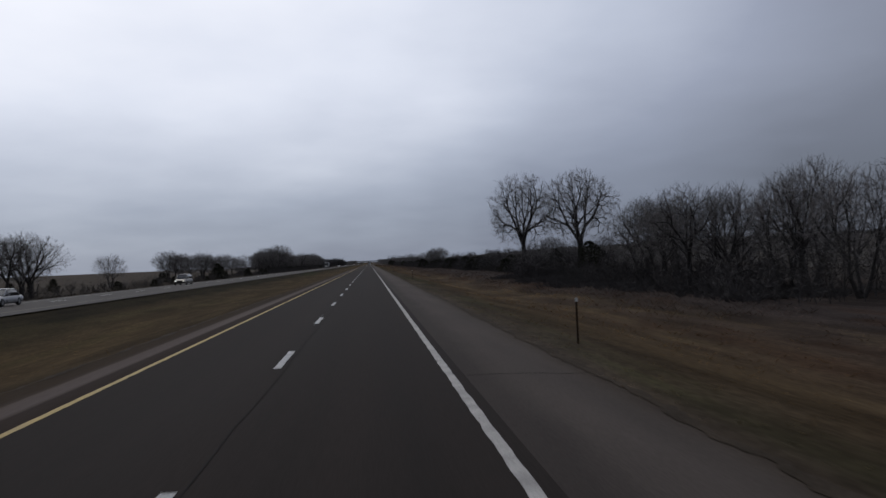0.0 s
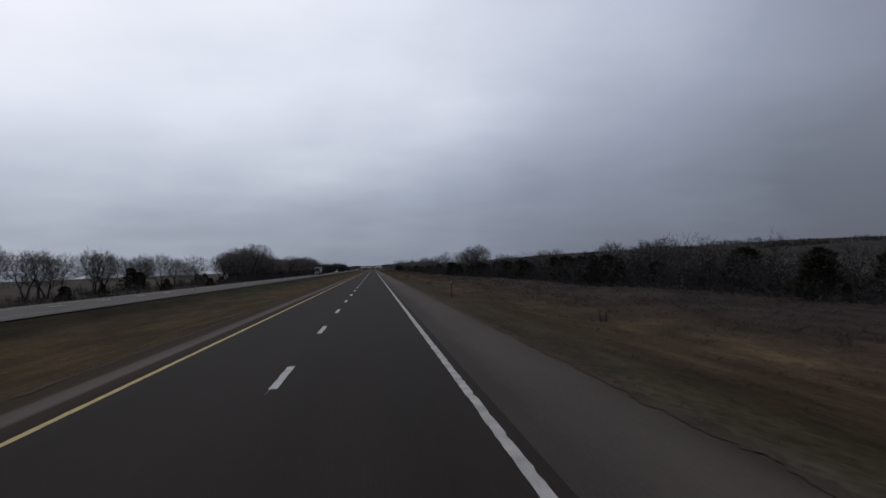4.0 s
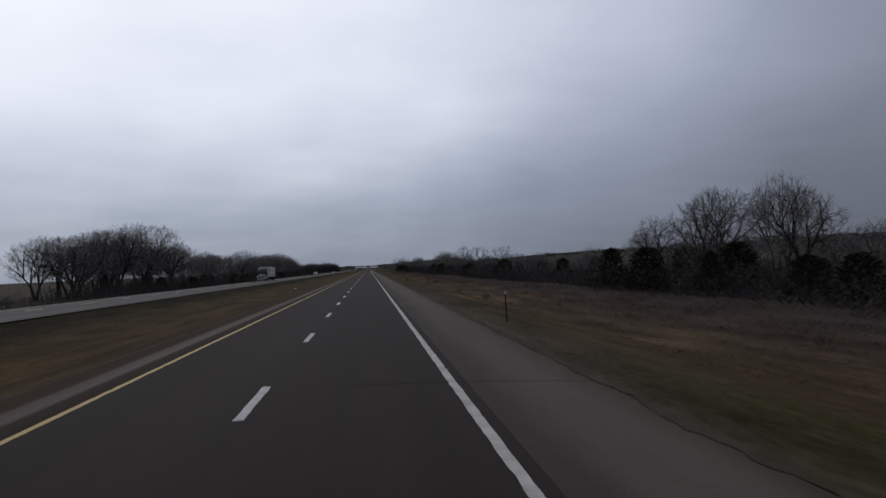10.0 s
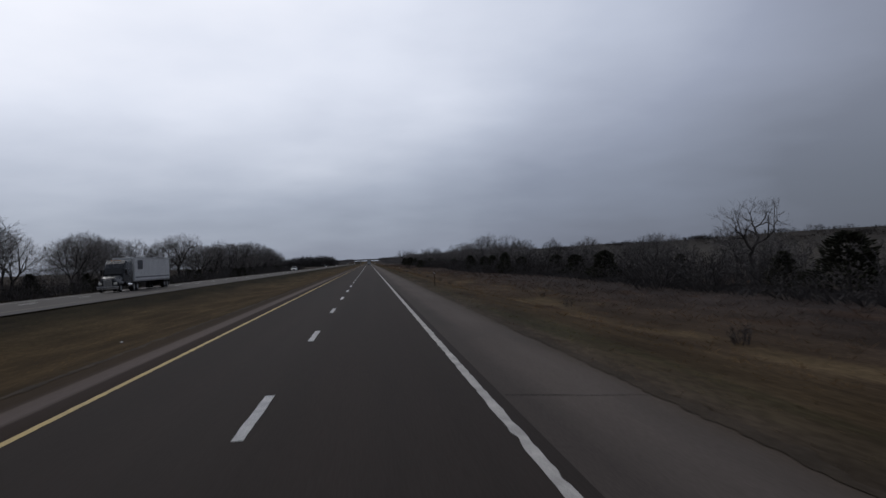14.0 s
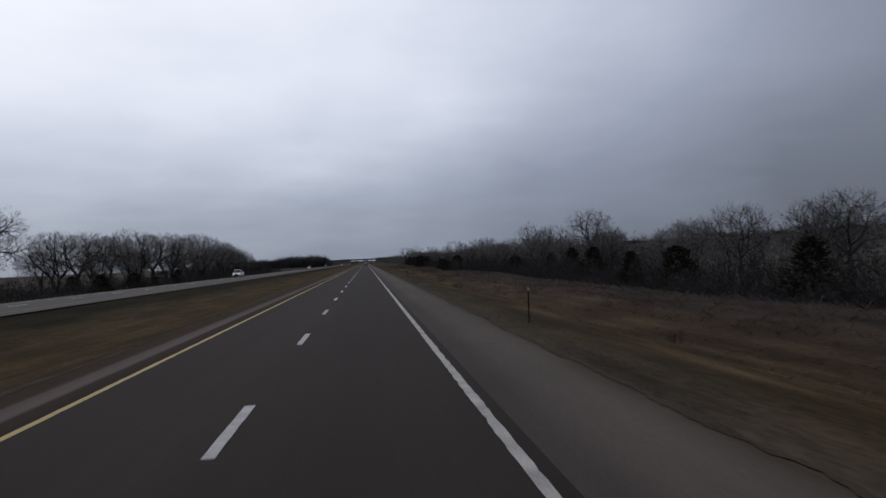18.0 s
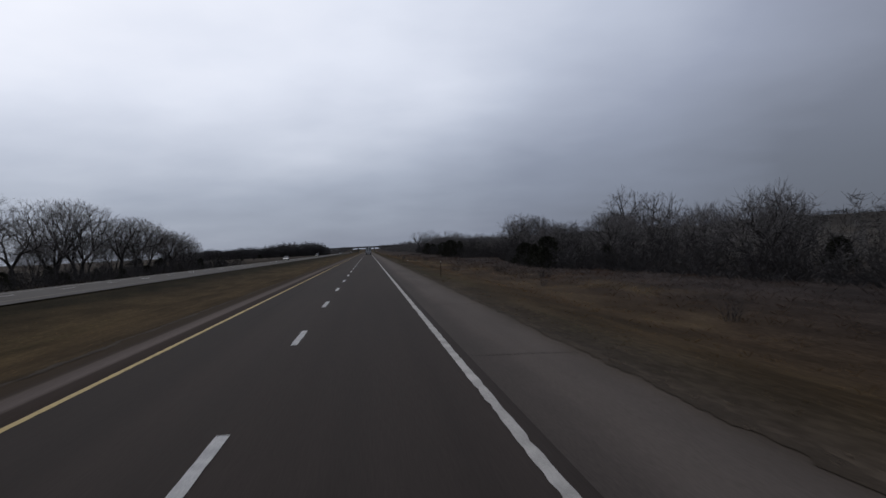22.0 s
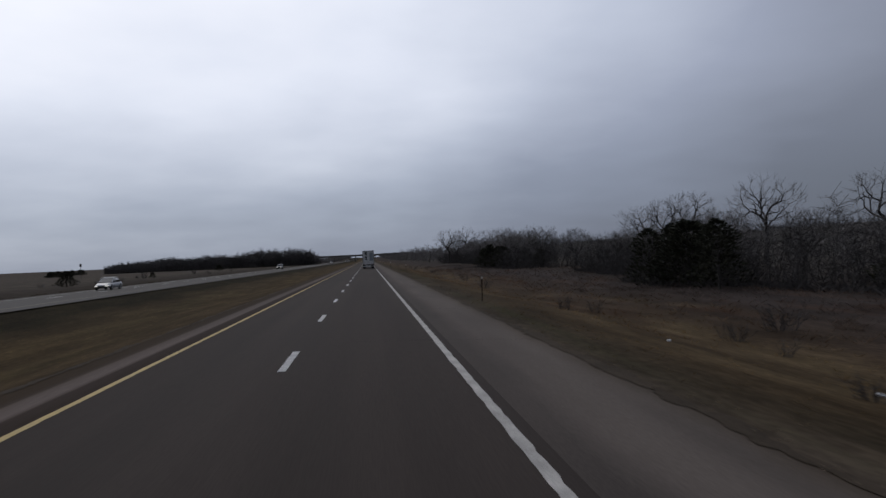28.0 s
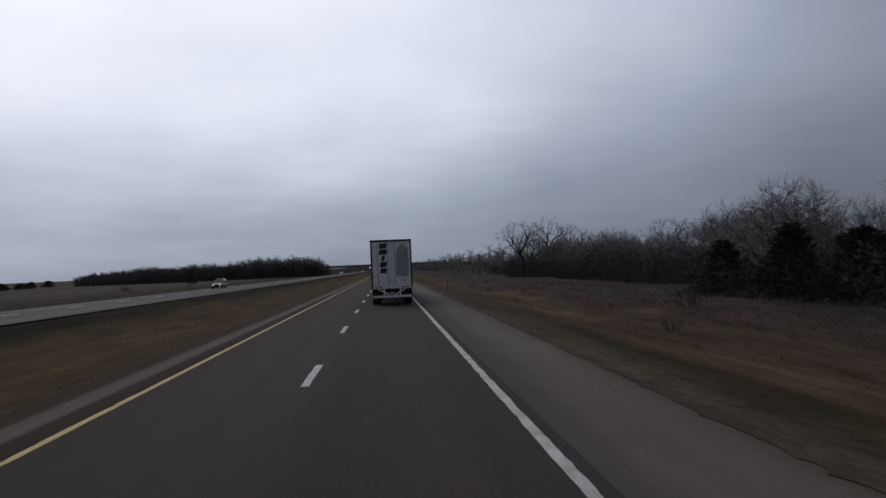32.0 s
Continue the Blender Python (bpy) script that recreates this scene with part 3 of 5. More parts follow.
def domed_model(seed, height, width, fork, tips, stems, label, gnarl=0.12, lean=(0.0, 0.0), thick=1.0, fan=0.3):
    """A bare tree whose limbs part again and again until the tips fill a rounded crown."""
    g = np.random.default_rng(seed)
    mid, rad = np.array([lean[0], lean[1], height * (0.5 + 0.5 * fork)]), np.array([width / 2, width / 2, height * (0.5 - 0.5 * fork)])
    d = g.normal(size=(tips, 3))
    d[:, 2] += 0.25
    d /= np.linalg.norm(d, axis=1)[:, None]
    # the outline swells in a few rounded lobes
    lobes = g.normal(size=(14, 3))
    lobes /= np.linalg.norm(lobes, axis=1)[:, None]
    swell = 0.84 + 0.20 * np.max(np.clip((d @ lobes.T - 0.72) / 0.28, 0, 1), 1)
    ends = mid + d * rad * (swell * g.random(tips) ** 0.30)[:, None]
    # no tips hang below a cone that opens upwards from the fork
    ends = ends[ends[:, 2] > height * (fork + 0.04) + fan * np.hypot(ends[:, 0] - lean[0], ends[:, 1] - lean[1])]
    wood, thin = [], []

    def girth(n):
        return thick * 0.0195 * n ** 0.47 * (height / 14)

    def reach(p, heading, pts, left):
        n = len(pts)
        c = pts.mean(0)
        if n <= 2 or not left:
            for q in pts:
                m = (p + q) / 2 + g.normal(0, 0.12, 3)
                thin.append((p, m, 0.024, 0.018))
                thin.append((m, q, 0.018, 0.011))
                out = (q - p) / max(np.linalg.norm(q - p), 0.01)
                for k in range(6):
                    a = m + (q - m) * g.uniform(0.2, 1.0)
                    e = out + g.normal(0, 0.55, 3) + np.array([0, 0, 0.15])
                    thin.append((a, a + e / np.linalg.norm(e) * g.uniform(0.45, 1.05), 0.011, 0.006))
            return
        gap = np.linalg.norm(c - p)
        aim = heading * 0.55 + (c - p) / max(gap, 0.01) + g.normal(0, gnarl, 3)
        aim /= np.linalg.norm(aim)
        run = gap * (g.uniform(0.30, 0.46) if left < 13 else g.uniform(0.10, 0.20))
        r, steps = girth(n), 3 if n > 12 else 2
        for k in range(steps):
            aim = aim + g.normal(0, gnarl * 0.8, 3) + 0.18 * (c - p) / max(gap, 0.01)
            aim /= np.linalg.norm(aim)
            q = p + aim * run / steps
            wood.append((p, q, r, max(r * 0.95, 0.02)))
            p, r = q, r * 0.95
        # part the tips into two groups by their direction
        v = pts - p
        v /= np.maximum(np.linalg.norm(v, axis=1), 0.01)[:, None]
        axis = np.linalg.svd(v - v.mean(0), full_matrices=False)[2][0]
        k = v @ axis
        cut = np.quantile(k, g.uniform(0.32, 0.68))
        for part_ in (pts[k <= cut], pts[k > cut]):
            if len(part_):
                reach(p, aim, part_, left - 1)

    turn = np.arctan2(ends[:, 1] - lean[1], ends[:, 0] - lean[0]) + 0.5
    for k in range(stems):
        mine = ends[np.floor((turn + np.pi) / (2 * np.pi) * stems).astype(int) % stems == k]
        a = 2 * np.pi * (k + 0.5) / stems - np.pi - 0.5
        o = 0.08 * (stems > 1) * np.array([np.cos(a), np.sin(a), 0])
        foot = np.array([0, 0, -0.25]) + o
        n, up = len(mine), np.array([0.12 * lean[0], 0.12 * lean[1], 1]) + 4.5 * o
        p = foot
        r = girth(n) * 1.3
        for j in range(3):
            q = p + (up + g.normal(0, 0.07, 3)) * (fork * height + 0.25) / 3
            wood.append((p, q, r, r * 0.9))
            p, r = q, r * 0.9
        reach(p, up / np.linalg.norm(up), mine, 14)
    ob = empty("bare_tree", pose(0, 0, -500), label, "tree")
    stout_, slim_ = [a for a in wood if a[2] > 0.07], [a for a in wood if a[2] <= 0.07]
    t = new("trunk", mesh_from("trunk", *merge(prisms(stout_, 6), prisms(slim_, 3)), BARK, smooth=True))
    c = new("crown", mesh_from("crown", *ribbons(thin, seed), TWIG))
    t.parent = c.parent = ob
    return ob


def cedar_model(seed, height, width):
    """A red cedar: short trunk, dense uneven crown of small needle sprays."""
    rng = random.Random(seed)
    ob = empty("cedar_tree", pose(0, 0, -500), "dark evergreen cedar with dense needles down to the grass", "tree")
    wood = [(Vector((0, 0, -0.2)), Vector((0.05, 0, height * 0.9)), 0.13, 0.02)]
    V, F = [], []
    for i in range(900):
        u = rng.random() ** 0.8
        z = 0.15 + u * (height - 0.2)
        prof = width * 0.5 * (1 - u ** 1.9) ** 0.65 * (0.85 + 0.2 * math.sin(u * 9 + seed)) * (0.85 + 0.3 * math.sin(3 * rng.random() + seed)) * min(1, 0.45 + u * 5)
        a = rng.uniform(0, 6.283)
        r = prof * (0.35 + 0.7 * math.sqrt(rng.random()))
        c = Vector((r * math.cos(a), r * math.sin(a), z))
        out = Vector((math.cos(a), math.sin(a), rng.uniform(0.2, 0.9))).normalized()
        side = out.cross(Vector((rng.gauss(0, 1), rng.gauss(0, 1), rng.gauss(0, 1)))).normalized()
        s = rng.uniform(0.16, 0.34)
        b = len(V)
        V += [c - side * s * 0.45, c + side * s * 0.45, c + out * s * 1.3 + side * 0.1 * s, c + out.cross(side) * s * 0.4]
        F += [(b, b + 1, b + 2), (b, b + 3, b + 2), (b + 1, b + 3, b + 2)]
    for i in range(24):
        z = rng.uniform(0.1, 0.85) * height
        a = rng.uniform(0, 6.283)
        l = width * 0.4 * (1 - z / height) ** 0.6
        wood.append((Vector((0, 0, z)), Vector((l * math.cos(a), l * math.sin(a), z + 0.3 * l)), 0.03, 0.008))
    t = new("trunk", mesh_from("trunk", *prisms(wood, 5), BARK))
    c = new("crown", mesh_from("crown", [tuple(v) for v in V], F, CEDAR))
    t.parent = c.parent = ob
    return ob


def shrub_model(seed, height, width, label, mat=BRUSH):
    """A bare thicket shrub: many thin stems that fork."""
    rng = random.Random(seed)
    segs, thin = [], []
    for i in range(20):
        a, r = rng.uniform(0, 6.283), width * 0.32 * math.sqrt(rng.random())
        p = Vector((r * math.cos(a), r * math.sin(a), -0.1))
        d = Vector((math.cos(a) * 0.35 + rng.gauss(0, 0.25), math.sin(a) * 0.35 + rng.gauss(0, 0.25), 1)).normalized()
        l = height * rng.uniform(0.6, 1.0)
        for s in range(3):
            q = p + d * l / 3
            segs.append((p, q, 0.028 - 0.006 * s, 0.022 - 0.006 * s))
            for k in range(2):
                e = (d + Vector((rng.gauss(0, 0.7), rng.gauss(0, 0.7), rng.gauss(0, 0.35)))).normalized()
                q2 = q + e * l * rng.uniform(0.15, 0.34)
                thin.append((q, q2, 0.018, 0.011))
                e2 = (e + Vector((rng.gauss(0, 0.6), rng.gauss(0, 0.6), rng.gauss(0, 0.3)))).normalized()
                thin.append((q2, q2 + e2 * l * 0.16, 0.013, 0.008))
            d = (d + Vector((rng.gauss(0, 0.2), rng.gauss(0, 0.2), 0))).normalized()
            p = q
    ob = empty("shrub", pose(0, 0, -500), label, "shrub")
    t = new("crown", mesh_from("crown", *merge(prisms(segs, 3), ribbons(thin, seed)), mat))
    t.parent = ob
    return ob


BIG = [domed_model(3, 13.0, 9.5, 0.20, 520, 1, "tall bare cottonwood with forked grey limbs"),
       domed_model(8, 13.0, 9.0, 0.16, 520, 2, "tall bare cottonwood with two spreading stems"),
       domed_model(21, 12.0, 10.5, 0.18, 560, 1, "broad bare elm with a twiggy crown", 0.14),
       domed_model(27, 12.0, 9.0, 0.18, 480, 3, "bare tree with several rising stems and fine twigs")]
MID = [domed_model(31, 9.0, 8.0, 0.16, 420, 2, "bare grey tree with crooked limbs", 0.18),
       domed_model(37, 9.0, 8.0, 0.22, 480, 1, "bare grey tree with a dense twiggy crown", 0.15),
       domed_model(41, 8.0, 8.0, 0.12, 420, 3, "low bare tree with several stems", 0.17),
       domed_model(45, 8.5, 8.5, 0.20, 300, 1, "gnarled bare tree with contorted limbs", 0.24)]
GNARLED = [domed_model(63, 10.0, 9.5, 0.34, 130, 1, "gnarled bare oak with thick contorted limbs", 0.26, (0, 0), 1.9),
           domed_model(66, 10.0, 9.0, 0.30, 150, 1, "old bare oak with crooked dark limbs", 0.24, (0, 0), 1.8)]
HERO = [domed_model(53, 16.0, 13.0, 0.15, 1200, 1, "tall bare cottonwood with a full fan of limbs and fine twigs", 0.10, (0, 0), 0.85, 0.62),
        domed_model(59, 16.0, 13.0, 0.18, 1200, 1, "tall bare cottonwood with stout forked limbs and fine twigs", 0.10, (0, 0), 0.85, 0.62)]
VASE = [domed_model(71, 14.0, 14.5, 0.13, 820, 2, "broad bare cottonwood forking low into rising limbs"),
        domed_model(74, 14.0, 14.0, 0.17, 780, 1, "broad bare cottonwood with arching limbs from a short trunk"),
        domed_model(79, 13.0, 13.5, 0.12, 760, 3, "bare cottonwood clump of three leaning stems"),
        domed_model(83, 13.0, 15.0, 0.15, 850, 1, "wide bare cottonwood with a rounded twiggy crown", 0.15)]
ROUND = [domed_model(91, 12.0, 13.0, 0.16, 1250, 2, "round bare tree with a dense crown of fine twigs", 0.14, (0, 0), 0.7),
         domed_model(95, 12.0, 12.0, 0.20, 1150, 3, "bushy bare tree with a dense twiggy crown", 0.16, (0, 0), 0.7)]
ARCHED = [domed_model(99, 13.0, 10.0, 0.10, 420, 2, "leaning bare tree with two arching limbs and open sky below", 0.26, (3.0, 1.5), 1.25)]
CEDARS = [cedar_model(5, 5.0, 4.6), cedar_model(6, 4.0, 4.6), cedar_model(7, 6.5, 5.0)]
SHRUBS = [shrub_model(11, 2.6, 3.2, "tangled bare brown shrub in the grass"), shrub_model(12, 3.6, 3.4, "tall bare thicket shrub"),
          shrub_model(13, 1.6, 2.6, "low bare brown shrub")]
PROTOTYPES = BIG + MID + GNARLED + HERO + VASE + ROUND + ARCHED + CEDARS + SHRUBS
MODEL_HEIGHT = {o.name: h for o, h in zip(PROTOTYPES, (13, 13, 12, 12, 9, 9, 8, 8.5, 10, 10, 16, 16, 14, 14, 13, 13, 12, 12, 13, 5, 4, 6.5, 2.6, 3.6, 1.6))}


def plant(models, x, y, height, rng, group, wide=1.0):
    """A copy of one of the models, grown to that height, standing on the ground."""
    src = rng.choice(models)
    z = float(ground_height(x, y))
    ob = copy_thing(src, pose(x, y, z, 0, 0, rng.uniform(0, 360)))
    s = height / MODEL_HEIGHT[src.name]
    w = s * wide * rng.uniform(0.95, 1.2)
    ob.scale = (w, w, s)
    ob["group"] = group
    return ob


def wood_edge(y):
    """Where the roadside wood begins, across the road."""
    return np.interp(y, (0, 60, 88, 105, 140, 180, 210, 290, 345, 455, 532, 580, 640, 710, 745, 780, 800, 820, 848, 874, 890, 905, 914, 922, 933, 962, 985, 996, 1003, 1017, 1039, 1056, 1075, 1119, 1147, 1161, 1180, 1260),
                     (27, 27, 29, 31, 34, 35, 32, 33, 29.5, 29, 30.5, 27.5, 28.5, 31, 29, 27, 29, 31.5, 36, 28, 34, 32, 27.5, 28, 33.5, 35, 46, 46, 32, 31, 29.6, 40, 38, 37, 43, 33, 40, 40))


def stand(rng, y0, y1, x0, x1, models, count, h0, h1, group, wood=False):
    """Trees at uneven but spread-out places over a stretch."""
    for i in range(count):
        y = y0 + (y1 - y0) * (i + rng.uniform(0.05, 0.95)) / count
        plant(models, rng.uniform(x0, x1) + (float(wood_edge(y)) if wood else 0.0), y, rng.uniform(h0, h1), rng, group)


rng = random.Random(77)
LEFT = "trees beyond the far carriageway"
for y0, y1, x0, x1, models, count, h0, h1 in (
        (98, 134, -66, -58, VASE, 6, 10.5, 12.5), (183, 186, -66, -65, MID, 1, 8.5, 9),
        (232, 300, -72, -64, MID, 7, 9, 12), (300, 400, -72, -64, VASE + MID, 10, 8.5, 11.5), (420, 424, -74, -72, MID, 1, 7.5, 8.5),
        (452, 545, -76, -65, VASE, 10, 12.5, 15.5), (700, 930, -76, -70, ROUND, 8, 9.0, 11.5)):
    stand(rng, y0, y1, x0, x1, models, count, h0, h1, LEFT)
for x, y, h, k in ((-61, 459, 13.5, 2), (-60, 481, 16.6, 0), (-66, 492, 17.0, 3), (-60, 512, 19.4, 1), (-67, 503, 17.0, 2), (-61, 538, 14.2, 1), (-67, 531, 14.0, 0), (-64, 547, 13.2, 3), (-58.5, 497, 15.0, 2), (-58, 525, 14.0, 3), (-63, 541, 14.2, 2), (-59, 548, 11.6, 0), (-59.5, 663, 15.6, 3), (-66, 672, 13.5, 0), (-62, 700, 13.0, 0), (-62.0, 711.9, 13.6, 3), (-60.1, 718, 12.8, 2), (-62.2, 733.5, 13.4, 1), (-61.4, 751, 15.4, 0), (-62.8, 773, 15.6, 3), (-60.2, 782, 15.4, 2),
                   (-62, 804, 12.6, 3), (-63.4, 825, 17.2, 2), (-60.6, 831, 17.4, 0), (-58, 851, 14.4, 1), (-59.4, 867, 15.6, 3), (-62, 884, 13.8, 0), (-60, 897, 12.8, 1), (-60, 906, 12.6, 3),
                   (-63, 915, 12.0, 1), (-60.2, 922, 10.4, 3), (-54.5, 901, 9.0, 2)):
    plant([VASE[k]], x, y, h * 1.04, rng, LEFT, 1.04)
for x, y, h, k in ((-59, 577, 11.4, 0), (-61, 588, 13.0, 1), (-60, 600, 12.2, 0), (-65, 611, 11.6, 1), (-64, 760, 11.0, 1), (-63, 842, 10.6, 0)):
    plant([ROUND[k]], x, y, h, rng, LEFT)
plant(ARCHED, -61, 628, 13.6, rng, LEFT)
plant(ARCHED, -63, 640, 12.6, rng, LEFT)
stand(rng, 90, 440, -74, -54, SHRUBS, 34, 1.4, 3.0, "shrubs beyond the far carriageway")
stand(rng, 440, 940, -60, -50, SHRUBS, 50, 1.0, 2.4, "shrubs beyond the far carriageway")
stand(rng, 462, 552, -62, -50, SHRUBS[1:2], 20, 3.2, 5.0, "shrubs beyond the far carriageway")
stand(rng, 960, 1250, -85, -62, SHRUBS, 10, 1.0, 2.2, "shrubs beyond the far carriageway")
CED = "cedars beyond the far carriageway"
for x, y, h in ((-66, 322, 6.4), (-66, 329, 5.0), (-70, 432, 4.4), (-74, 437, 4.0), (-60, 417, 2.8), (-70, 250, 3.4), (-70, 160, 3.0), (-70, 140, 2.6),
                (-70.7, 1036.7, 3.9), (-98, 1360, 4.0), (-74, 1120, 2.0), (-51, 538, 4.0), (-56, 575, 3.8), (-55, 690, 3.4), (-52, 480, 3.6), (-54, 800, 3.4), (-54, 870, 4.0), (-58, 930, 3.4)):
    plant(CEDARS[:2], x, y, h, rng, CED)
stand(rng, 470, 940, -53, -43, CEDARS[:2], 30, 2.2, 3.8, CED)
stand(rng, 120, 330, -50, -43, CEDARS[:2], 9, 1.8, 3.0, CED)
for u in (0.0, 0.02, 0.05, 0.09, 0.2, 0.23, 0.26, 0.42, 0.45, 0.48, 0.6, 0.63, 0.66, 0.97, 1.0):
    plant(CEDARS[:2], -229 - 56 * u, 1414 + 210 * u, 3.8 + 1.0 * u + 0.9 * math.sin(40 * u), rng, CED, 1.7)
RIGHT = "roadside wood"
for x, y, h, k in ((44, 150, 8, 2), (40, 825, 9.6, 3), (34, 827, 8.6, 0), (132, 233, 10.5, 0), (41, 1172, 12, 2), (34, 372, 7.8, 2), (36, 381, 6.8, 3), (35, 362, 10.0, 1), (38, 354, 10.2, 3), (34, 345, 8.6, 0), (39, 366, 10.0, 2), (40, 662, 11.0, 0), (40, 695, 8.8, 2), (40, 567, 7.2, 1)):
    plant([BIG[k]], x, y, h, rng, RIGHT)
stand(rng, 92, 114, -4.5, 3, SHRUBS[:2], 16, 2.6, 4.0, "thicket along the roadside wood", True)
plant(HERO[:1], 29.8, 113.0, 18.4, rng, RIGHT, 0.93)
plant(HERO[1:], 36.1, 99.5, 17.2, rng, RIGHT, 0.86)
for y0, y1, x0, x1, models, count, h0, h1 in (
        (26, 74, 4, 17, BIG, 14, 8.0, 10.5), (92, 180, 9, 21, MID, 8, 3.5, 5.5), (180, 380, 6, 19, MID, 22, 4.5, 7.0), (380, 560, 6, 18, MID, 16, 4.0, 6.2),
        (560, 660, 5, 20, MID, 15, 5.0, 7.5), (660, 745, 5, 20, MID, 15, 6.3, 8.2), (745, 800, 5, 20, MID, 10, 6.8, 8.4), (800, 1000, 5, 18, MID, 26, 5.6, 7.8), (1000, 1200, 4, 16, MID, 28, 7.5, 10.0)):
    stand(rng, y0, y1, x0, x1, models, count, h0, h1, RIGHT, True)
for x, y, h in ((35.8, 1156, 14.4), (44.8, 1166, 15.4), (63.7, 1212, 15.5), (83.1, 1030, 17.0), (79.6, 1035, 16.0), (92.6, 1088, 17.0), (78.8, 877, 18.5), (85.3, 902, 13.0), (38.4, 841, 11.0),
                (92, 884, 17.5), (65.8, 963, 14.2), (45, 712, 9.8), (36, 480, 8.0), (52, 1080, 11.5), (60, 1120, 12.0), (58, 806, 10.2), (70, 940, 12.5)):
    plant(GNARLED, x, y, h, rng, RIGHT)
stand(rng, 30, 1150, -0.5, 5, SHRUBS, 150, 1.8, 3.8, "thicket along the roadside wood", True)
stand(rng, 690, 1150, 13, 24, SHRUBS, 24, 0.6, 1.3, "low shrubs in the rough grass")
stand(rng, 110, 690, 11, 23, SHRUBS, 30, 0.35, 0.9, "low shrubs in the rough grass")
for x, y, h in ((12.7, 890.5, 0.7), (15.4, 876.4, 0.7), (18.7, 879, 1.2), (11.0, 862.8, 0.5), (11.9, 619.2, 0.6), (11.0, 614.4, 0.5), (14.2, 658.9, 0.8)):
    plant(SHRUBS[2:], x, y, h, rng, "low shrubs in the rough grass")
for x, y, h in ((33.5, 109, 6.6), (37.0, 106, 6.0), (32.0, 118, 6.2), (28.8, 109, 5.0), (39.5, 98, 6.4), (31.0, 104, 5.2)):
    plant(MID, x, y, h, random.Random(int(7 * x + y)), RIGHT)
CED = "cedars in the roadside wood"
stand(rng, 110, 170, 0.0, 7, CEDARS[:2], 15, 3.2, 4.6, CED, True)
stand(rng, 172, 372, 0.3, 10, CEDARS[:2], 44, 2.6, 4.4, CED, True)
stand(rng, 380, 700, 1.5, 11, CEDARS[:2], 18, 2.8, 4.4, CED, True)
stand(rng, 700, 1150, 1.5, 11, CEDARS[:2], 22, 2.8, 4.6, CED, True)
for x, y, h in ((35.4, 92.7, 5.4), (38.5, 99, 4.8), (33.6, 107, 4.6), (31.5, 111, 4.2), (27.1, 914.4, 5.2), (29.6, 911.6, 5.6), (30.5, 917, 5.6), (33, 914, 5.2), (33, 1019, 5.0), (31, 1024, 5.6), (34, 1030, 5.2), (31.5, 1036, 4.8), (47, 1048, 7.0), (30, 376, 4.6), (26.5, 772, 3.4), (28.0, 777, 3.2), (27.5, 783, 3.6), (26, 763, 3.0), (29, 905, 5.5), (28.5, 560, 4.2)):
    plant(CEDARS, x, y, h, rng, CED)


# ---- undergrowth and woods behind: too many stems to tell apart ---------------------------------
def stem_cloud(seed, count, place, height, per, subs, r0, lean, reach, low=0.25, stem=0.9):
    """Stems with forking twigs, all in one array of tubes. place and height are functions."""
    g = np.random.default_rng(seed)
    x, y = place(g.random(count), g.random(count))
    z = ground_height(x, y) - 0.15
    base = np.stack([x, y, z], 1)
    h = height(x, y) * g.uniform(0.65, 1.1, count)
    d = np.stack([g.normal(0, lean, count), g.normal(0, lean, count), np.ones(count)], 1)
    d /= np.linalg.norm(d, axis=1)[:, None]
    fine = []
    P, Q, R, S = [base], [base + d * (h * stem)[:, None]], [np.full(count, r0)], [np.full(count, r0 * 0.35)]

    def unit(k, zmin):
        e = np.stack([g.normal(0, 0.8, k), g.normal(0, 0.8, k), g.uniform(zmin, 1.1, k)], 1)
        return e / np.linalg.norm(e, axis=1)[:, None]

    for k in range(per):
        u = low + (1 - low) * (k + g.random(count)) / per * 0.9
        p = base + d * (h * u)[:, None]
        q = p + unit(count, 0.05) * (h * reach * (1.25 - u) * g.uniform(0.7, 1.3, count))[:, None]
        fine.append((p, q))
        for j in range(subs):
            a = p + (q - p) * g.uniform(0.35, 1.0, count)[:, None]
            e = a + unit(count, -0.1) * (h * reach * 0.5 * g.uniform(0.5, 1.2, count))[:, None]
            fine.append((a, e))
    A, E = np.concatenate([f[0] for f in fine]), np.concatenate([f[1] for f in fine])
    thin = ribbon_arrays(A, E, np.full(len(A), r0 * 0.42), np.full(len(A), r0 * 0.2), seed)
    return merge(prisms_arrays(np.concatenate(P), np.concatenate(Q), np.concatenate(R), np.concatenate(S), 3), thin)


def strip_place(y0, y1, x0, x1):
    return lambda u, v: (x0 + (x1 - x0) * u, y0 + (y1 - y0) * v)


def profile(ys, hs):
    return lambda x, y: np.interp(y, ys, hs)


def profile_x(xs, hs):
    return lambda x, y: np.interp(x, xs, hs)


def stuff(name, vf, mat, label, category):
    return tagged(new(name, mesh_from(name, vf[0], vf[1], mat)), label, category, kind="stuff")


RIGHT_H = profile((20, 60, 66, 90, 96, 180, 360, 374, 412, 425, 440, 446, 478, 490, 560, 640, 720, 780, 1260), (8.5, 8.5, 1.5, 1.5, 4.4, 4.6, 5.2, 2.0, 2.0, 5.0, 4.5, 2.0, 2.0, 5.0, 5.0, 6.2, 6.8, 7.4, 7.6))


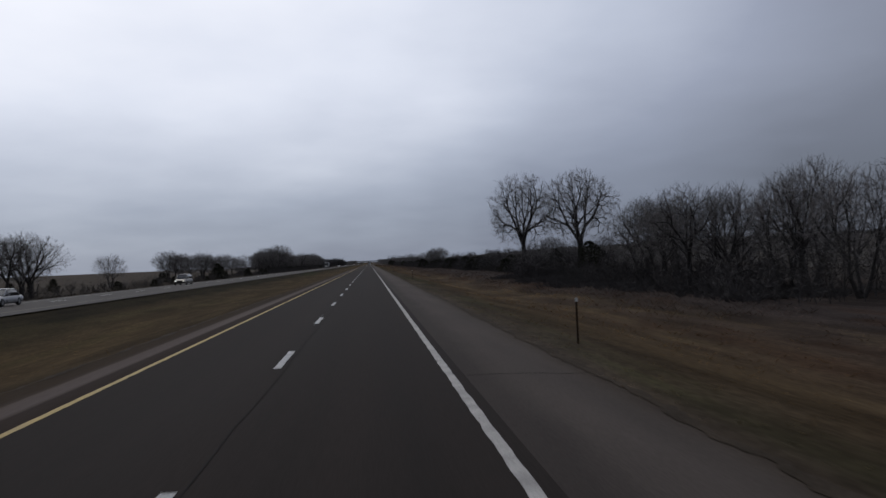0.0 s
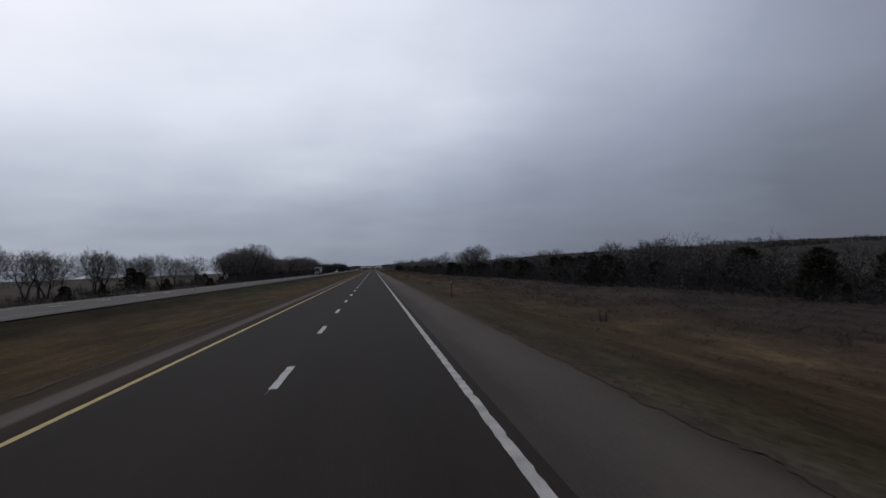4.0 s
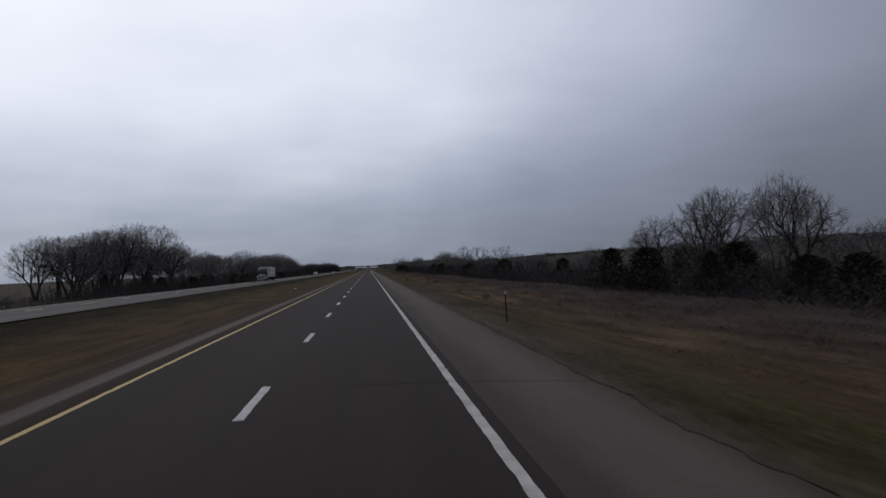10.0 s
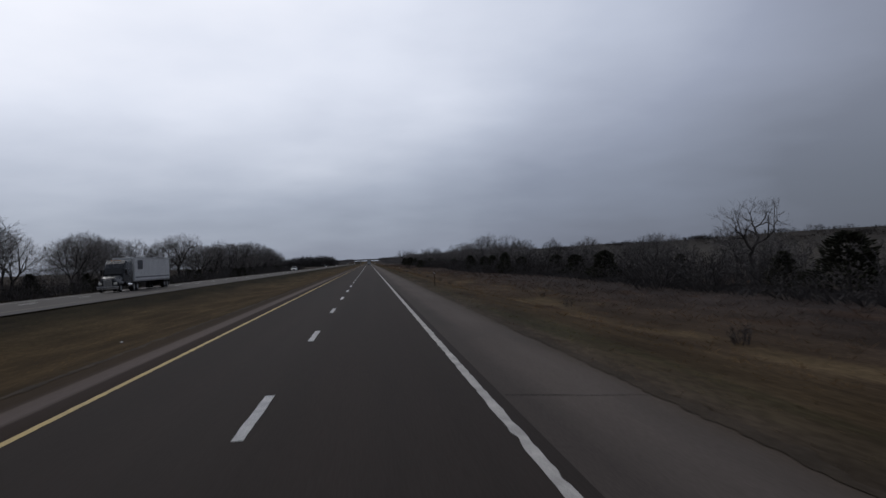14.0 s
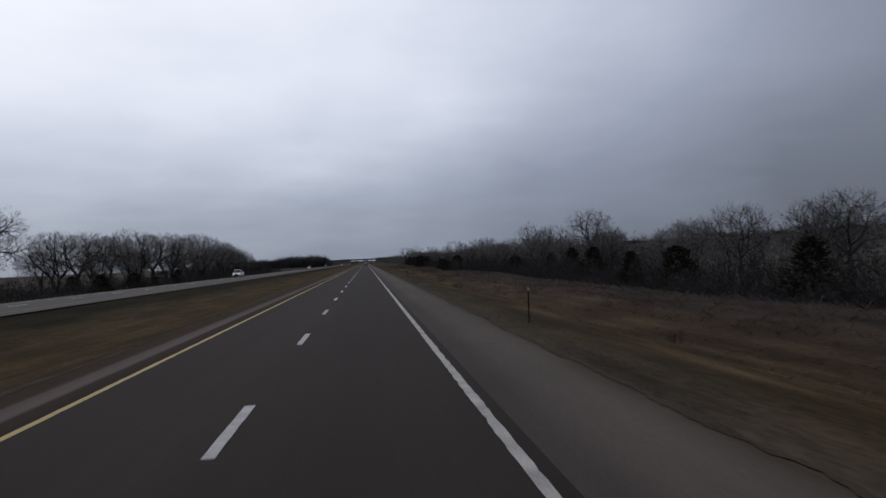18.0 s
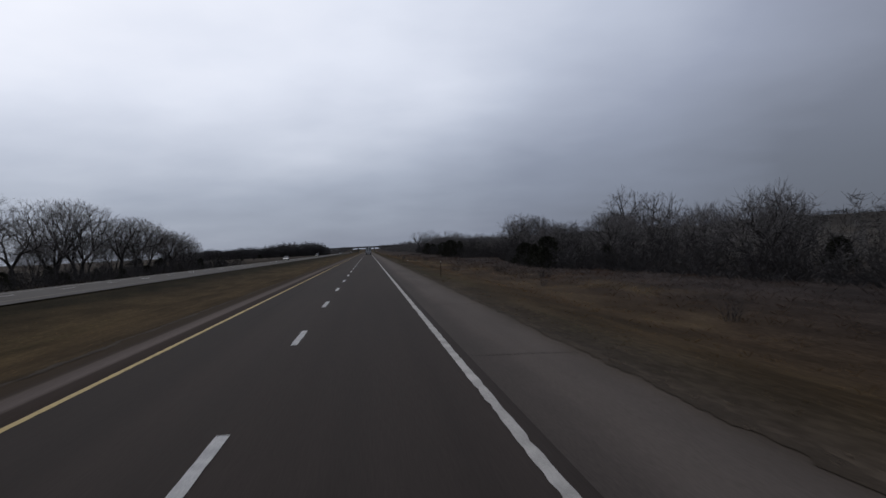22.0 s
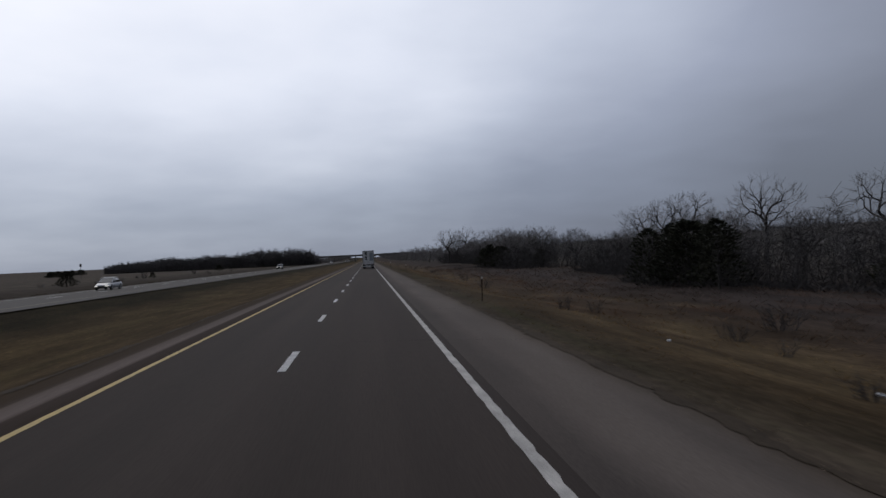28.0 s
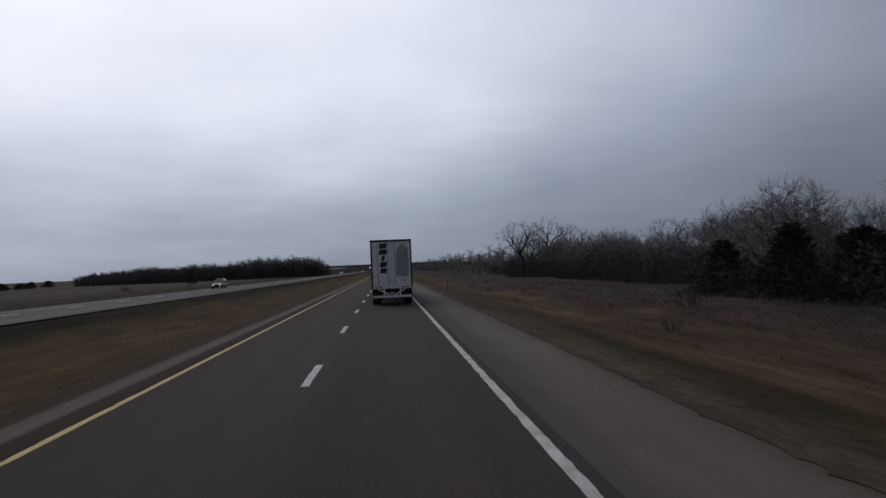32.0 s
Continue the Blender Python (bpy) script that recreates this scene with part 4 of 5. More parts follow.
def brush_height(x, y):
    """The roadside brush rises and falls in clumps, with gaps that show the fields."""
    lump = 2.6 + 0.7 * (y < 390) + 1.2 * smooth_step(730, 800, y) + 0.9 * np.sin(y * 0.07) + 0.8 * np.sin(y * 0.19 + 0.5 * x) + 0.6 * np.sin(y * 0.43 + 0.9 * x)
    gap = 1 - 0.72 * np.exp(-((y - 83) / 7) ** 2) - 0.6 * np.exp(-((y - 393) / 16) ** 2) - 0.5 * np.exp(-((y - 462) / 14) ** 2)
    return np.maximum(0.5, lump * gap * (0.8 + 0.04 * np.clip(x - 28, 0, 12)))


LEFT_H = profile((572, 590, 615), (7, 9.5, 7.5))
stuff("undergrowth", stem_cloud(1, 9400, lambda u, v: (wood_edge(25 + 1235 * v) + 14 * u ** 1.3, 25 + 1235 * v), brush_height, 7, 4, 0.044, 0.28, 0.38, 0.03), BRUSH, "dense dark leafless undergrowth along the roadside wood", "undergrowth")
stuff("wood_interior", stem_cloud(7, 1700, lambda u, v: (wood_edge(22 + 1238 * v) + 8 + 36 * u, 22 + 1238 * v), RIGHT_H, 12, 6, 0.058, 0.2, 0.34, 0.1), TWIG, "close-grown bare trees deep in the roadside wood", "woods")
stuff("far_undergrowth", stem_cloud(2, 3400, strip_place(440, 942, -64, -42), lambda x, y: 2.7 + 1.3 * np.sin(y * 0.083) ** 2 + 0.8 * np.sin(y * 0.31 + x), 7, 4, 0.042, 0.25, 0.36, 0.03), BRUSH, "dark leafless brush under the trees beyond the road", "undergrowth")
stuff("far_verge_brush", stem_cloud(12, 700, strip_place(90, 440, -66, -43), lambda x, y: 1.5 + 0.9 * np.sin(y * 0.09) ** 2 + 0.4 * np.sin(y * 0.37 + x), 7, 4, 0.04, 0.25, 0.38, 0.03), BRUSH, "low leafless brush beyond the far carriageway", "undergrowth")
stuff("tree_belt_interior", stem_cloud(8, 60, strip_place(572, 615, -70, -58), LEFT_H, 12, 6, 0.05, 0.16, 0.38, 0.15), TWIG, "close-grown bare trees deep in the tree belt", "woods")
stuff("distant_wood", stem_cloud(3, 1700, lambda u, v: (-254 + 205 * u, 1597 - 52 * np.sin(np.pi * u) + 50 * v), profile_x((-254, -236, -200, -190, -160, -150, -122, -112, -95, -82, -72, -60, -49), (8.0, 10.0, 11.0, 13.0, 11.0, 13.5, 11.5, 15.0, 16.5, 15.0, 16.5, 15.0, 9.0)), 9, 6, 0.24, 0.35, 0.44, 0.0, 0.55), FARWOOD, "grey distant wood beyond open fields", "woods")
stuff("distant_roadside_wood", stem_cloud(4, 1000, strip_place(1200, 3000, 33, 85), lambda x, y: 10.5 + 0 * x, 10, 6, 0.18, 0.15, 0.36, 0.0), TWIG, "grey distant wood beside the road", "woods")
stuff("distant_belt", stem_cloud(9, 600, strip_place(1900, 3300, -75, -50), lambda x, y: 9.0 + 0 * x, 9, 5, 0.24, 0.15, 0.36, 0.0), TWIG, "grey distant tree belt beside the far carriageway", "woods")
stuff("field_hedge", stem_cloud(5, 260, strip_place(250, 950, -700, -660), lambda x, y: 6.0 + 0 * x, 8, 3, 0.25, 0.15, 0.4, 0.0), TWIG, "far field hedge on the horizon", "woods")


def ridge_place(u, v):
    """Clumps of wood scattered over the hillside, thickest along its crest."""
    y = -100 + 3300 * v
    k = np.floor(u * 4) / 4
    x = 620 + 620 * k + 40 * np.sin(y * 0.011 + 9 * k) + 40 * np.modf(u * 4)[0]
    return x, y + 30 * np.sin(y * 0.045 + 5 * k)


stuff("hillside_wood", stem_cloud(6, 2400, ridge_place, lambda x, y: 6.5 + 3.5 * np.sin(y * 0.017 + x * 0.01) + 2.5 * np.sin(y * 0.061), 7, 4, 0.34, 0.15, 0.8, 0.0, 0.6), HILLWOOD, "dark wood on the distant hillside", "woods")

# ---- posts -------------------------------------------------------------------------------------


def delineator(x, y):
    z = float(ground_height(x, y))
    ob = empty("delineator_post", pose(x, y, z), "thin rusty steel roadside post with a small reflector", "road post", "posts along the shoulder")
    bm = bmesh.new()
    box(bm, -0.026, 0.026, -0.006, 0.006, -0.3, 1.28, 0.002)
    box(bm, -0.026, -0.019, 0.006, 0.026, -0.3, 1.28)
    box(bm, 0.019, 0.026, 0.006, 0.026, -0.3, 1.28)
    part("post", bm, STEEL_POST, ob)
    bm = bmesh.new()
    box(bm, -0.042, 0.042, -0.02, -0.008, 1.17, 1.275, 0.006)
    part("reflector", bm, REFLECTOR_WHITE, ob, "small pale rectangular reflector")
    return ob


POSTS = ((7.82, 3.4), (7.86, 2.7), (7.90, 2.5), (7.97, 2.2), (7.78, 1.8), (7.91, 2.8), (7.88, 3.0), (7.90, 3.2), (7.97, 3.3), (8.05, 3.2), (7.88, 3.2), (7.74, 3.1), (7.95, 3.0))
post = delineator(*POSTS[0])
for k in range(1, 20):
    x, y = POSTS[min(k, 12)]
    y += 80.47 * k
    copy_thing(post, pose(x, y, float(ground_height(x, y)), 0, 1.5 * math.sin(3 * k), 0))



def tyre_scrap(x, y):
    """A torn strip of tyre tread that stands up from the pavement in a curl."""
    ob = empty("tyre_scrap", pose(x, y, float(far_road(x)), 0, 0, 25), "torn black tyre tread curling up from the far carriageway", "debris")
    bm = bmesh.new()
    rings = []
    for k in range(10):
        a = 0.22 * k
        c = Vector((0, 0.34 * (1 - math.cos(a)), 0.008 + 0.72 * math.sin(min(a, 1.55)) * (1 - 0.02 * k)))
        w = 0.13 - 0.006 * k + 0.02 * math.sin(2.3 * k)
        up = Vector((0, math.cos(a), math.sin(a))) * 0.012
        rings.append([c + Vector((-w, 0, 0)) - up, c + Vector((w, 0, 0)) - up, c + Vector((w * 0.96, 0, 0)) + up, c + Vector((-w * 0.96, 0, 0)) + up])
    loft(bm, rings)
    part("tread", bm, RUBBER, ob)
    return ob


tyre_scrap(-25.0, 472.5)

# ---- lane dashes -------------------------------------------------------------------------------
rngd = random.Random(5)


def dash_mesh(seed):
    r = random.Random(seed)
    n = 9
    left = [(-0.085 + r.uniform(-0.008, 0.008), 3.3 * i / n, 0.0) for i in range(n + 1)]
    right = [(0.085 + r.uniform(-0.008, 0.008), 3.3 * i / n, 0.0) for i in range(n + 1)]
    bm = bmesh.new()
    a = [bm.verts.new(p) for p in left]
    b = [bm.verts.new(p) for p in right]
    for i in range(n):
        bm.faces.new((a[i], b[i], b[i + 1], a[i + 1]))
    bmesh.ops.solidify(bm, geom=bm.faces[:], thickness=-0.003)
    me = bpy.data.meshes.new("lane_dash")
    bm.to_mesh(me)
    bm.free()
    me.materials.append(WHITE_DASH)
    return me


DASHES = [dash_mesh(s) for s in range(4)]
for k in range(-6, 150):
    ob = new("lane_dash", rngd.choice(DASHES))
    ob.location = (0, 12.192 * k, 0.006)
    tagged(ob, "white painted dash between the two lanes", "road marking", "dashes of the lane line", "structure")
for k in range(-4, 120):
    ob = new("far_lane_dash", DASHES[k % 4])
    ob.location = (LEFT_MID, 12.192 * k + 4, 0.056)
    tagged(ob, "white painted dash on the worn grey carriageway", "road marking", "dashes of the far lane line", "structure")

# ---- vehicles ----------------------------------------------------------------------------------
def wheel_meshes():
    """Tyre and rim of unit radius 0.5, width 0.3, axle along x."""
    bm = bmesh.new()
    prof = [(-0.15, 0.30), (-0.15, 0.44), (-0.11, 0.49), (0.0, 0.5), (0.11, 0.49), (0.15, 0.44), (0.15, 0.30)]
    n = 20
    loft(bm, [[(x, r * math.cos(2 * math.pi * k / n), r * math.sin(2 * math.pi * k / n)) for k in range(n)] for x, r in prof], caps=False)
    tyre = bpy.data.meshes.new("tyre")
    bm.to_mesh(tyre)
    bm.free()
    tyre.materials.append(RUBBER)
    bm = bmesh.new()
    prof = [(-0.13, 0.31), (-0.04, 0.28), (-0.02, 0.12), (-0.09, 0.10), (-0.09, 0.02), (0.09, 0.02), (0.09, 0.10), (0.02, 0.12), (0.04, 0.28), (0.13, 0.31)]
    loft(bm, [[(x, r * math.cos(2 * math.pi * k / n), r * math.sin(2 * math.pi * k / n)) for k in range(n)] for x, r in prof])
    rim = bpy.data.meshes.new("rim")
    bm.to_mesh(rim)
    bm.free()
    rim.materials.append(STEEL)
    return tyre, rim


TYRE, RIM = wheel_meshes()


def wheel(parent, x, y, radius, width):
    w = new("wheel", TYRE)
    w.parent = parent
    w.location, w.scale = (x, y, radius), (width / 0.3, radius * 2, radius * 2)
    r = new("rim", RIM)
    r.parent = w
    tagged(r, "pale metal rim")
    return w


def car(kind, paint, m, label, lamps=True):
    """A car with its nose towards +y: sedan, suv, pickup or van."""
    L_, W, H, nose, g0, g1 = {"sedan": (4.7, 0.90, 1.45, 0.78, -1.75, 0.95), "suv": (4.8, 0.94, 1.78, 0.98, -2.25, 0.75),
                              "pickup": (5.7, 0.98, 1.88, 1.08, -0.65, 1.15), "van": (5.0, 0.98, 1.78, 0.95, -2.35, 1.35)}[kind]
    P = PAINTS[paint]
    ob = empty({"sedan": "sedan", "suv": "sport_utility_car", "pickup": "pickup_truck", "van": "minivan"}[kind], m, label, "car" if kind != "pickup" else "pickup truck", "oncoming traffic")
    h, belt = L_ / 2, nose + 0.10
    bm = bmesh.new()
    loft(bm, [ring(-h, W * 0.84, W * 0.80, 0.42, belt - 0.10), ring(-h + 0.12, W * 0.96, W * 0.90, 0.32, belt - 0.02), ring(-h * 0.55, W, W * 0.95, 0.24, belt),
              ring(0, W, W * 0.95, 0.22, belt), ring(h * 0.42, W, W * 0.94, 0.24, belt - 0.02), ring(h - 0.55, W * 0.97, W * 0.88, 0.28, nose - 0.03),
              ring(h - 0.10, W * 0.90, W * 0.80, 0.34, nose - 0.14), ring(h, W * 0.80, W * 0.74, 0.40, nose - 0.22)])
    body = part("body", bm, P, ob, smooth=False)
    bm = bmesh.new()
    loft(bm, [ring(g0, W * 0.88, W * 0.80, belt - 0.06, belt + 0.03, 0.03), ring(g0 + 0.42 * (1.0 if kind == "sedan" else 0.35), W * 0.88, W * 0.70, belt - 0.06, H - 0.05, 0.05),
              ring((g0 + g1) / 2, W * 0.90, W * 0.72, belt - 0.06, H - 0.03, 0.05), ring(g1 - 0.75, W * 0.90, W * 0.70, belt - 0.06, H - 0.06, 0.05),
              ring(g1, W * 0.88, W * 0.80, belt - 0.06, belt + 0.03, 0.03)])
    part("cabin_glass", bm, GLASS, ob, "dark reflective windows")
    bm = bmesh.new()
    loft(bm, [ring(g0 + 0.42 * (1.0 if kind == "sedan" else 0.35), W * 0.68, W * 0.64, H - 0.07, H - 0.01, 0.02), ring((g0 + g1) / 2, W * 0.72, W * 0.66, H - 0.05, H + 0.02, 0.02),
              ring(g1 - 0.75, W * 0.68, W * 0.64, H - 0.08, H - 0.02, 0.02)])
    part("roof", bm, P, ob)
    for s in (-1, 1):
        for ya, yb in ((g0 + 0.02, g0 + 0.42 * (1.0 if kind == "sedan" else 0.35)), (g1 - 0.02, g1 - 0.75), ((g0 + g1) / 2 - 0.1, (g0 + g1) / 2 - 0.1)):
            part("pillar", rod(bmesh.new(), (s * W * 0.875, ya, belt - 0.02), (s * W * 0.70, yb, H - 0.04), 0.035, 6), P, ob)
        if lamps:
            block("headlight", s * W * 0.62 - 0.16, s * W * 0.62 + 0.16, h - 0.16, h + 0.012, nose - 0.34, nose - 0.22, HEADLIGHT, ob, "lit white headlight")
        block("tail_light", s * W * 0.68 - 0.12, s * W * 0.68 + 0.12, -h - 0.012, -h + 0.1, belt - 0.34, belt - 0.16, RED_LENS, ob, "red tail light")
        block("mirror", s * (W + 0.08) - 0.09, s * (W + 0.08) + 0.09, g1 - 0.42, g1 - 0.32, belt + 0.0, belt + 0.14, P, ob)
        for y in (-h * 0.60, h * 0.60):
            wheel(ob, s * (W - 0.10), y, 0.34 if kind in ("sedan", "van") else 0.39, 0.22)
    block("grille", -0.42, 0.42, h - 0.04, h + 0.010, 0.46, nose - 0.26, DARK_STEEL, ob, "dark grille")
    block("bumper", -W * 0.78, W * 0.78, h - 0.12, h + 0.05, 0.36, 0.46, DARK_STEEL, ob)
    if kind == "pickup":
        bm = bmesh.new()
        for s in (-1, 1):
            box(bm, s * W * 0.93 - 0.05, s * W * 0.93 + 0.05, -h + 0.06, g0 - 0.05, belt - 0.04, belt + 0.16, 0.02)
        box(bm, -W * 0.93, W * 0.93, -h + 0.04, -h + 0.13, belt - 0.05, belt + 0.16, 0.02)
        part("cargo_bed", bm, P, ob)
    return ob


def semi(paint, m, label, graphic):
    """Tractor and box trailer with its nose towards +y; the trailer's rear doors stand at y = 0."""
    ob = empty("semi_truck", m, label, "truck")
    W, Z0, Z1, LEN = 1.295, 1.16, 4.10, 16.0
    block("trailer_box", -W, W, 0.06, LEN, Z0, Z1, TRAILER_WHITE, ob, "dirty white box of the trailer", 0.03)
    bm = bmesh.new()
    for x in np.arange(0.6, LEN, 0.6):
        for s in (-1, 1):
            box(bm, s * W - 0.008, s * W + 0.008, x - 0.012, x + 0.012, Z0 + 0.1, Z1 - 0.12)
    part("side_rib", bm, STEEL, ob)
    bm = bmesh.new()
    for s in (-1, 1):
        box(bm, s * W - 0.02, s * W + 0.012, 0.06, LEN, Z1 - 0.10, Z1 + 0.01, 0.01)
        box(bm, s * W - 0.02, s * W + 0.014, 0.06, LEN, Z0 - 0.06, Z0 + 0.12, 0.01)
    part("rail", bm, STEEL, ob)
    frame_bm = bmesh.new()
    box(frame_bm, -W, -W + 0.10, 0.0, 0.07, Z0 - 0.1, Z1, 0.01)
    box(frame_bm, W - 0.10, W, 0.0, 0.07, Z0 - 0.1, Z1, 0.01)
    box(frame_bm, -W + 0.10, W - 0.10, 0.0, 0.07, Z1 - 0.12, Z1 + 0.004, 0.01)
    part("sill", box(bmesh.new(), -W + 0.10, W - 0.10, 0.0, 0.07, Z0 - 0.14, Z0 + 0.04, 0.01), TRAILER_WHITE, ob, "scuffed pale rear sill")
    part("door_frame", frame_bm, INK if graphic else STEEL, ob, "dark rear door frame")
    for s in (-1, 1):
        d = block("rear_door", min(s * 0.012, s * (W - 0.11)), max(s * 0.012, s * (W - 0.11)), 0.015, 0.058, Z0 + 0.05, Z1 - 0.13, TRAILER_WHITE, ob, "dirty white rear door", 0.008)
        for x in (0.22, 0.86):
            part("lock_rod", rod(bmesh.new(), (s * x, -0.012, Z0 + 0.04), (s * x, -0.012, Z1 - 0.12), 0.017, 8), STEEL, d, "steel lock rod")
            block("lock_handle", s * x - 0.02 - 0.16 * (s > 0), s * x + 0.02 + 0.16 * (s < 0), -0.03, 0.0, Z0 + 0.34, Z0 + 0.38, STEEL, d, bevel=0.004)
        for z in (Z0 + 0.3, Z0 + 0.95, Z0 + 1.6, Z0 + 2.3):
            block("hinge", s * (W - 0.10) - 0.09, s * (W - 0.10) + 0.06, -0.006, 0.02, z, z + 0.07, STEEL, d, bevel=0.004)
        if graphic and s < 0:
            # slanted dark shapes, one above the other
            for k in range(5):
                z = Z1 - 0.38 - 0.39 * k
                w = (0.50, 0.56, 0.26, 0.46, 0.46)[k]
                bm = bmesh.new()
                q = [bm.verts.new(p) for p in ((-0.52 - w / 2, 0.007, z - 0.165), (-0.52 + w / 2 - 0.06, 0.007, z - 0.165), (-0.52 + w / 2 + 0.04, 0.007, z + 0.165), (-0.52 - w / 2 + 0.10, 0.007, z + 0.165))]
                f = bm.faces.new(q)
                r = bmesh.ops.extrude_face_region(bm, geom=[f])
                bmesh.ops.translate(bm, vec=(0, 0.006, 0), verts=[v for v in r["geom"] if isinstance(v, bmesh.types.BMVert)])
                part("decal", bm, INK, d, "dark slanted sign shape")
        if graphic and s > 0:
            bm = bmesh.new()
            q = [bm.verts.new(p) for p in ((0.28, 0.009, Z0 + 0.6), (1.08, 0.009, Z0 + 0.6), (1.08, 0.009, Z1 - 0.6), (0.62, 0.009, Z1 - 0.25), (0.30, 0.009, Z1 - 0.8))]
            f = bm.faces.new(q)
            r = bmesh.ops.extrude_face_region(bm, geom=[f])
            bmesh.ops.translate(bm, vec=(0, 0.004, 0), verts=[v for v in r["geom"] if isinstance(v, bmesh.types.BMVert)])
            part("decal", bm, TRAILER_GREY, d, "faded grey graphic")
        block("mudflap", s * 0.93 - 0.31, s * 0.93 + 0.31, 0.45, 0.47, 0.28, 1.0, RUBBER, ob, "black rubber mudflap", 0.004)
        for k in range(2):
            block("tail_light", s * (0.72 + 0.26 * k) - 0.09, s * (0.72 + 0.26 * k) + 0.09, -0.014, 0.0, Z0 - 0.085, Z0 - 0.02, RED_LENS, ob, "red tail light", 0.006)
        part("guard_strut", rod(bmesh.new(), (s * 0.50, 0.08, Z0 - 0.1), (s * 0.50, 0.08, 0.58), 0.055, 6), TRAILER_WHITE, ob)
        part("guard_brace", rod(bmesh.new(), (s * 0.95, 0.08, Z0 - 0.1), (s * 0.14, 0.08, 0.62), 0.05, 6), TRAILER_WHITE, ob)
    block("underride_guard", -1.2, 1.2, 0.0, 0.11, 0.46, 0.60, TRAILER_WHITE, ob, "steel underride bar with worn tape", 0.01)
    for k in range(8):
        block("tape", -1.16 + 0.29 * k, -1.03 + 0.29 * k, -0.004, 0.002, 0.51, 0.57, REFLECTOR_WHITE, ob, "worn pale reflective tape", 0)
    block("chassis", -0.55, 0.55, 0.3, LEN - 0.4, 0.92, Z0, DARK_STEEL, ob, "dark trailer frame")
    for y in (1.35, 2.6):
        part("axle", rod(bmesh.new(), (-1.15, y, 0.51), (1.15, y, 0.51), 0.09, 10), DARK_STEEL, ob)
        # plain dark block that fills the underside between the wheels
        block("air_tank", -0.55, 0.55, y - 0.25, y + 0.25, 0.42, 0.92, DARK_STEEL, ob, "dark block around the axle")
    block("number_plate", -0.15, 0.15, -0.012, 0.0, 0.66, 0.82, TRAILER_GREY, ob, "plain pale plate", 0.004)
    for y in (1.35, 2.6):
        for s in (-1, 1):
            for x in (0.86, 1.14):
                wheel(ob, s * x, y, 0.51, 0.26)
    for s in (-1, 1):
        part("landing_leg", rod(bmesh.new(), (s * 0.75, LEN - 3.0, Z0), (s * 0.75, LEN - 3.0, 0.35), 0.06, 8), DARK_STEEL, ob)
    if not graphic:
        for s in (-1, 1):
            block("stripe", s * (W + 0.012) - 0.006, s * (W + 0.012) + 0.006, 0.4, LEN - 0.3, Z0 + 0.40, Z0 + 0.52, INK, ob, "dark stripe along the box", 0.0)
            block("decal", s * (W + 0.014) - 0.006, s * (W + 0.014) + 0.006, LEN - 3.4, LEN - 1.3, Z1 - 1.5, Z1 - 0.35, INK, ob, "dark square sign", 0.0)
    # tractor
    P = PAINTS[paint]
    y0 = LEN + 0.55
    bm = bmesh.new()
    loft(bm, [ring(y0, 1.22, 1.20, 1.0, 3.55), ring(y0 + 1.9, 1.22, 1.18, 1.0, 3.75), ring(y0 + 2.5, 1.20, 1.12, 1.0, 3.35), ring(y0 + 3.0, 1.18, 1.06, 1.0, 2.75), ring(y0 + 3.25, 1.16, 1.10, 1.0, 2.05)])
    part("cab", bm, P, ob, "dark painted cab with sleeper")
    bm = bmesh.new()
    loft(bm, [ring(y0 + 3.2, 1.12, 0.98, 0.95, 2.02), ring(y0 + 4.3, 1.08, 0.86, 0.85, 1.85), ring(y0 + 5.0, 1.02, 0.74, 0.75, 1.65), ring(y0 + 5.15, 0.95, 0.66, 0.75, 1.5)])
    part("bonnet", bm, P, ob)
    bm = bmesh.new()
    v = [bm.verts.new(p) for p in ((-1.0, y0 + 3.27, 2.10), (1.0, y0 + 3.27, 2.10), (0.98, y0 + 2.98, 2.82), (-0.98, y0 + 2.98, 2.82))]
    f = bm.faces.new(v)
    r = bmesh.ops.extrude_face_region(bm, geom=[f])
    bmesh.ops.translate(bm, vec=(0, 0.05, 0.02), verts=[q for q in r["geom"] if isinstance(q, bmesh.types.BMVert)])
    part("windscreen", bm, GLASS, ob, "dark windscreen")
    block("grille", -0.5, 0.5, y0 + 5.10, y0 + 5.20, 0.8, 1.48, CHROME, ob, "bright metal grille", 0.02)
    block("bumper", -1.2, 1.2, y0 + 5.0, y0 + 5.3, 0.38, 0.75, CHROME, ob, "bright metal bumper", 0.04)
    for s in (-1, 1):
        block("headlight", s * 0.84 - 0.17, s * 0.84 + 0.17, y0 + 5.0, y0 + 5.19, 0.92, 1.18, LAMP_LENS, ob, "pale headlight", 0.03)
        block("side_window", s * 1.19 - 0.02, s * 1.19 + 0.02, y0 + 2.0, y0 + 2.8, 2.15, 2.75, GLASS, ob, "dark side window", 0.02)
        block("mirror", s * 1.42 - 0.10, s * 1.42 + 0.10, y0 + 2.9, y0 + 2.98, 1.95, 2.65, DARK_STEEL, ob)
        part("exhaust_stack", rod(bmesh.new(), (s * 1.16, y0 - 0.12, 1.1), (s * 1.16, y0 - 0.12, 3.9), 0.07, 10), CHROME, ob, "bright exhaust pipe")
        part("fuel_tank", rod(bmesh.new(), (s * 1.0, y0 + 0.4, 0.75), (s * 1.0, y0 + 2.0, 0.75), 0.31, 14), CHROME, ob)
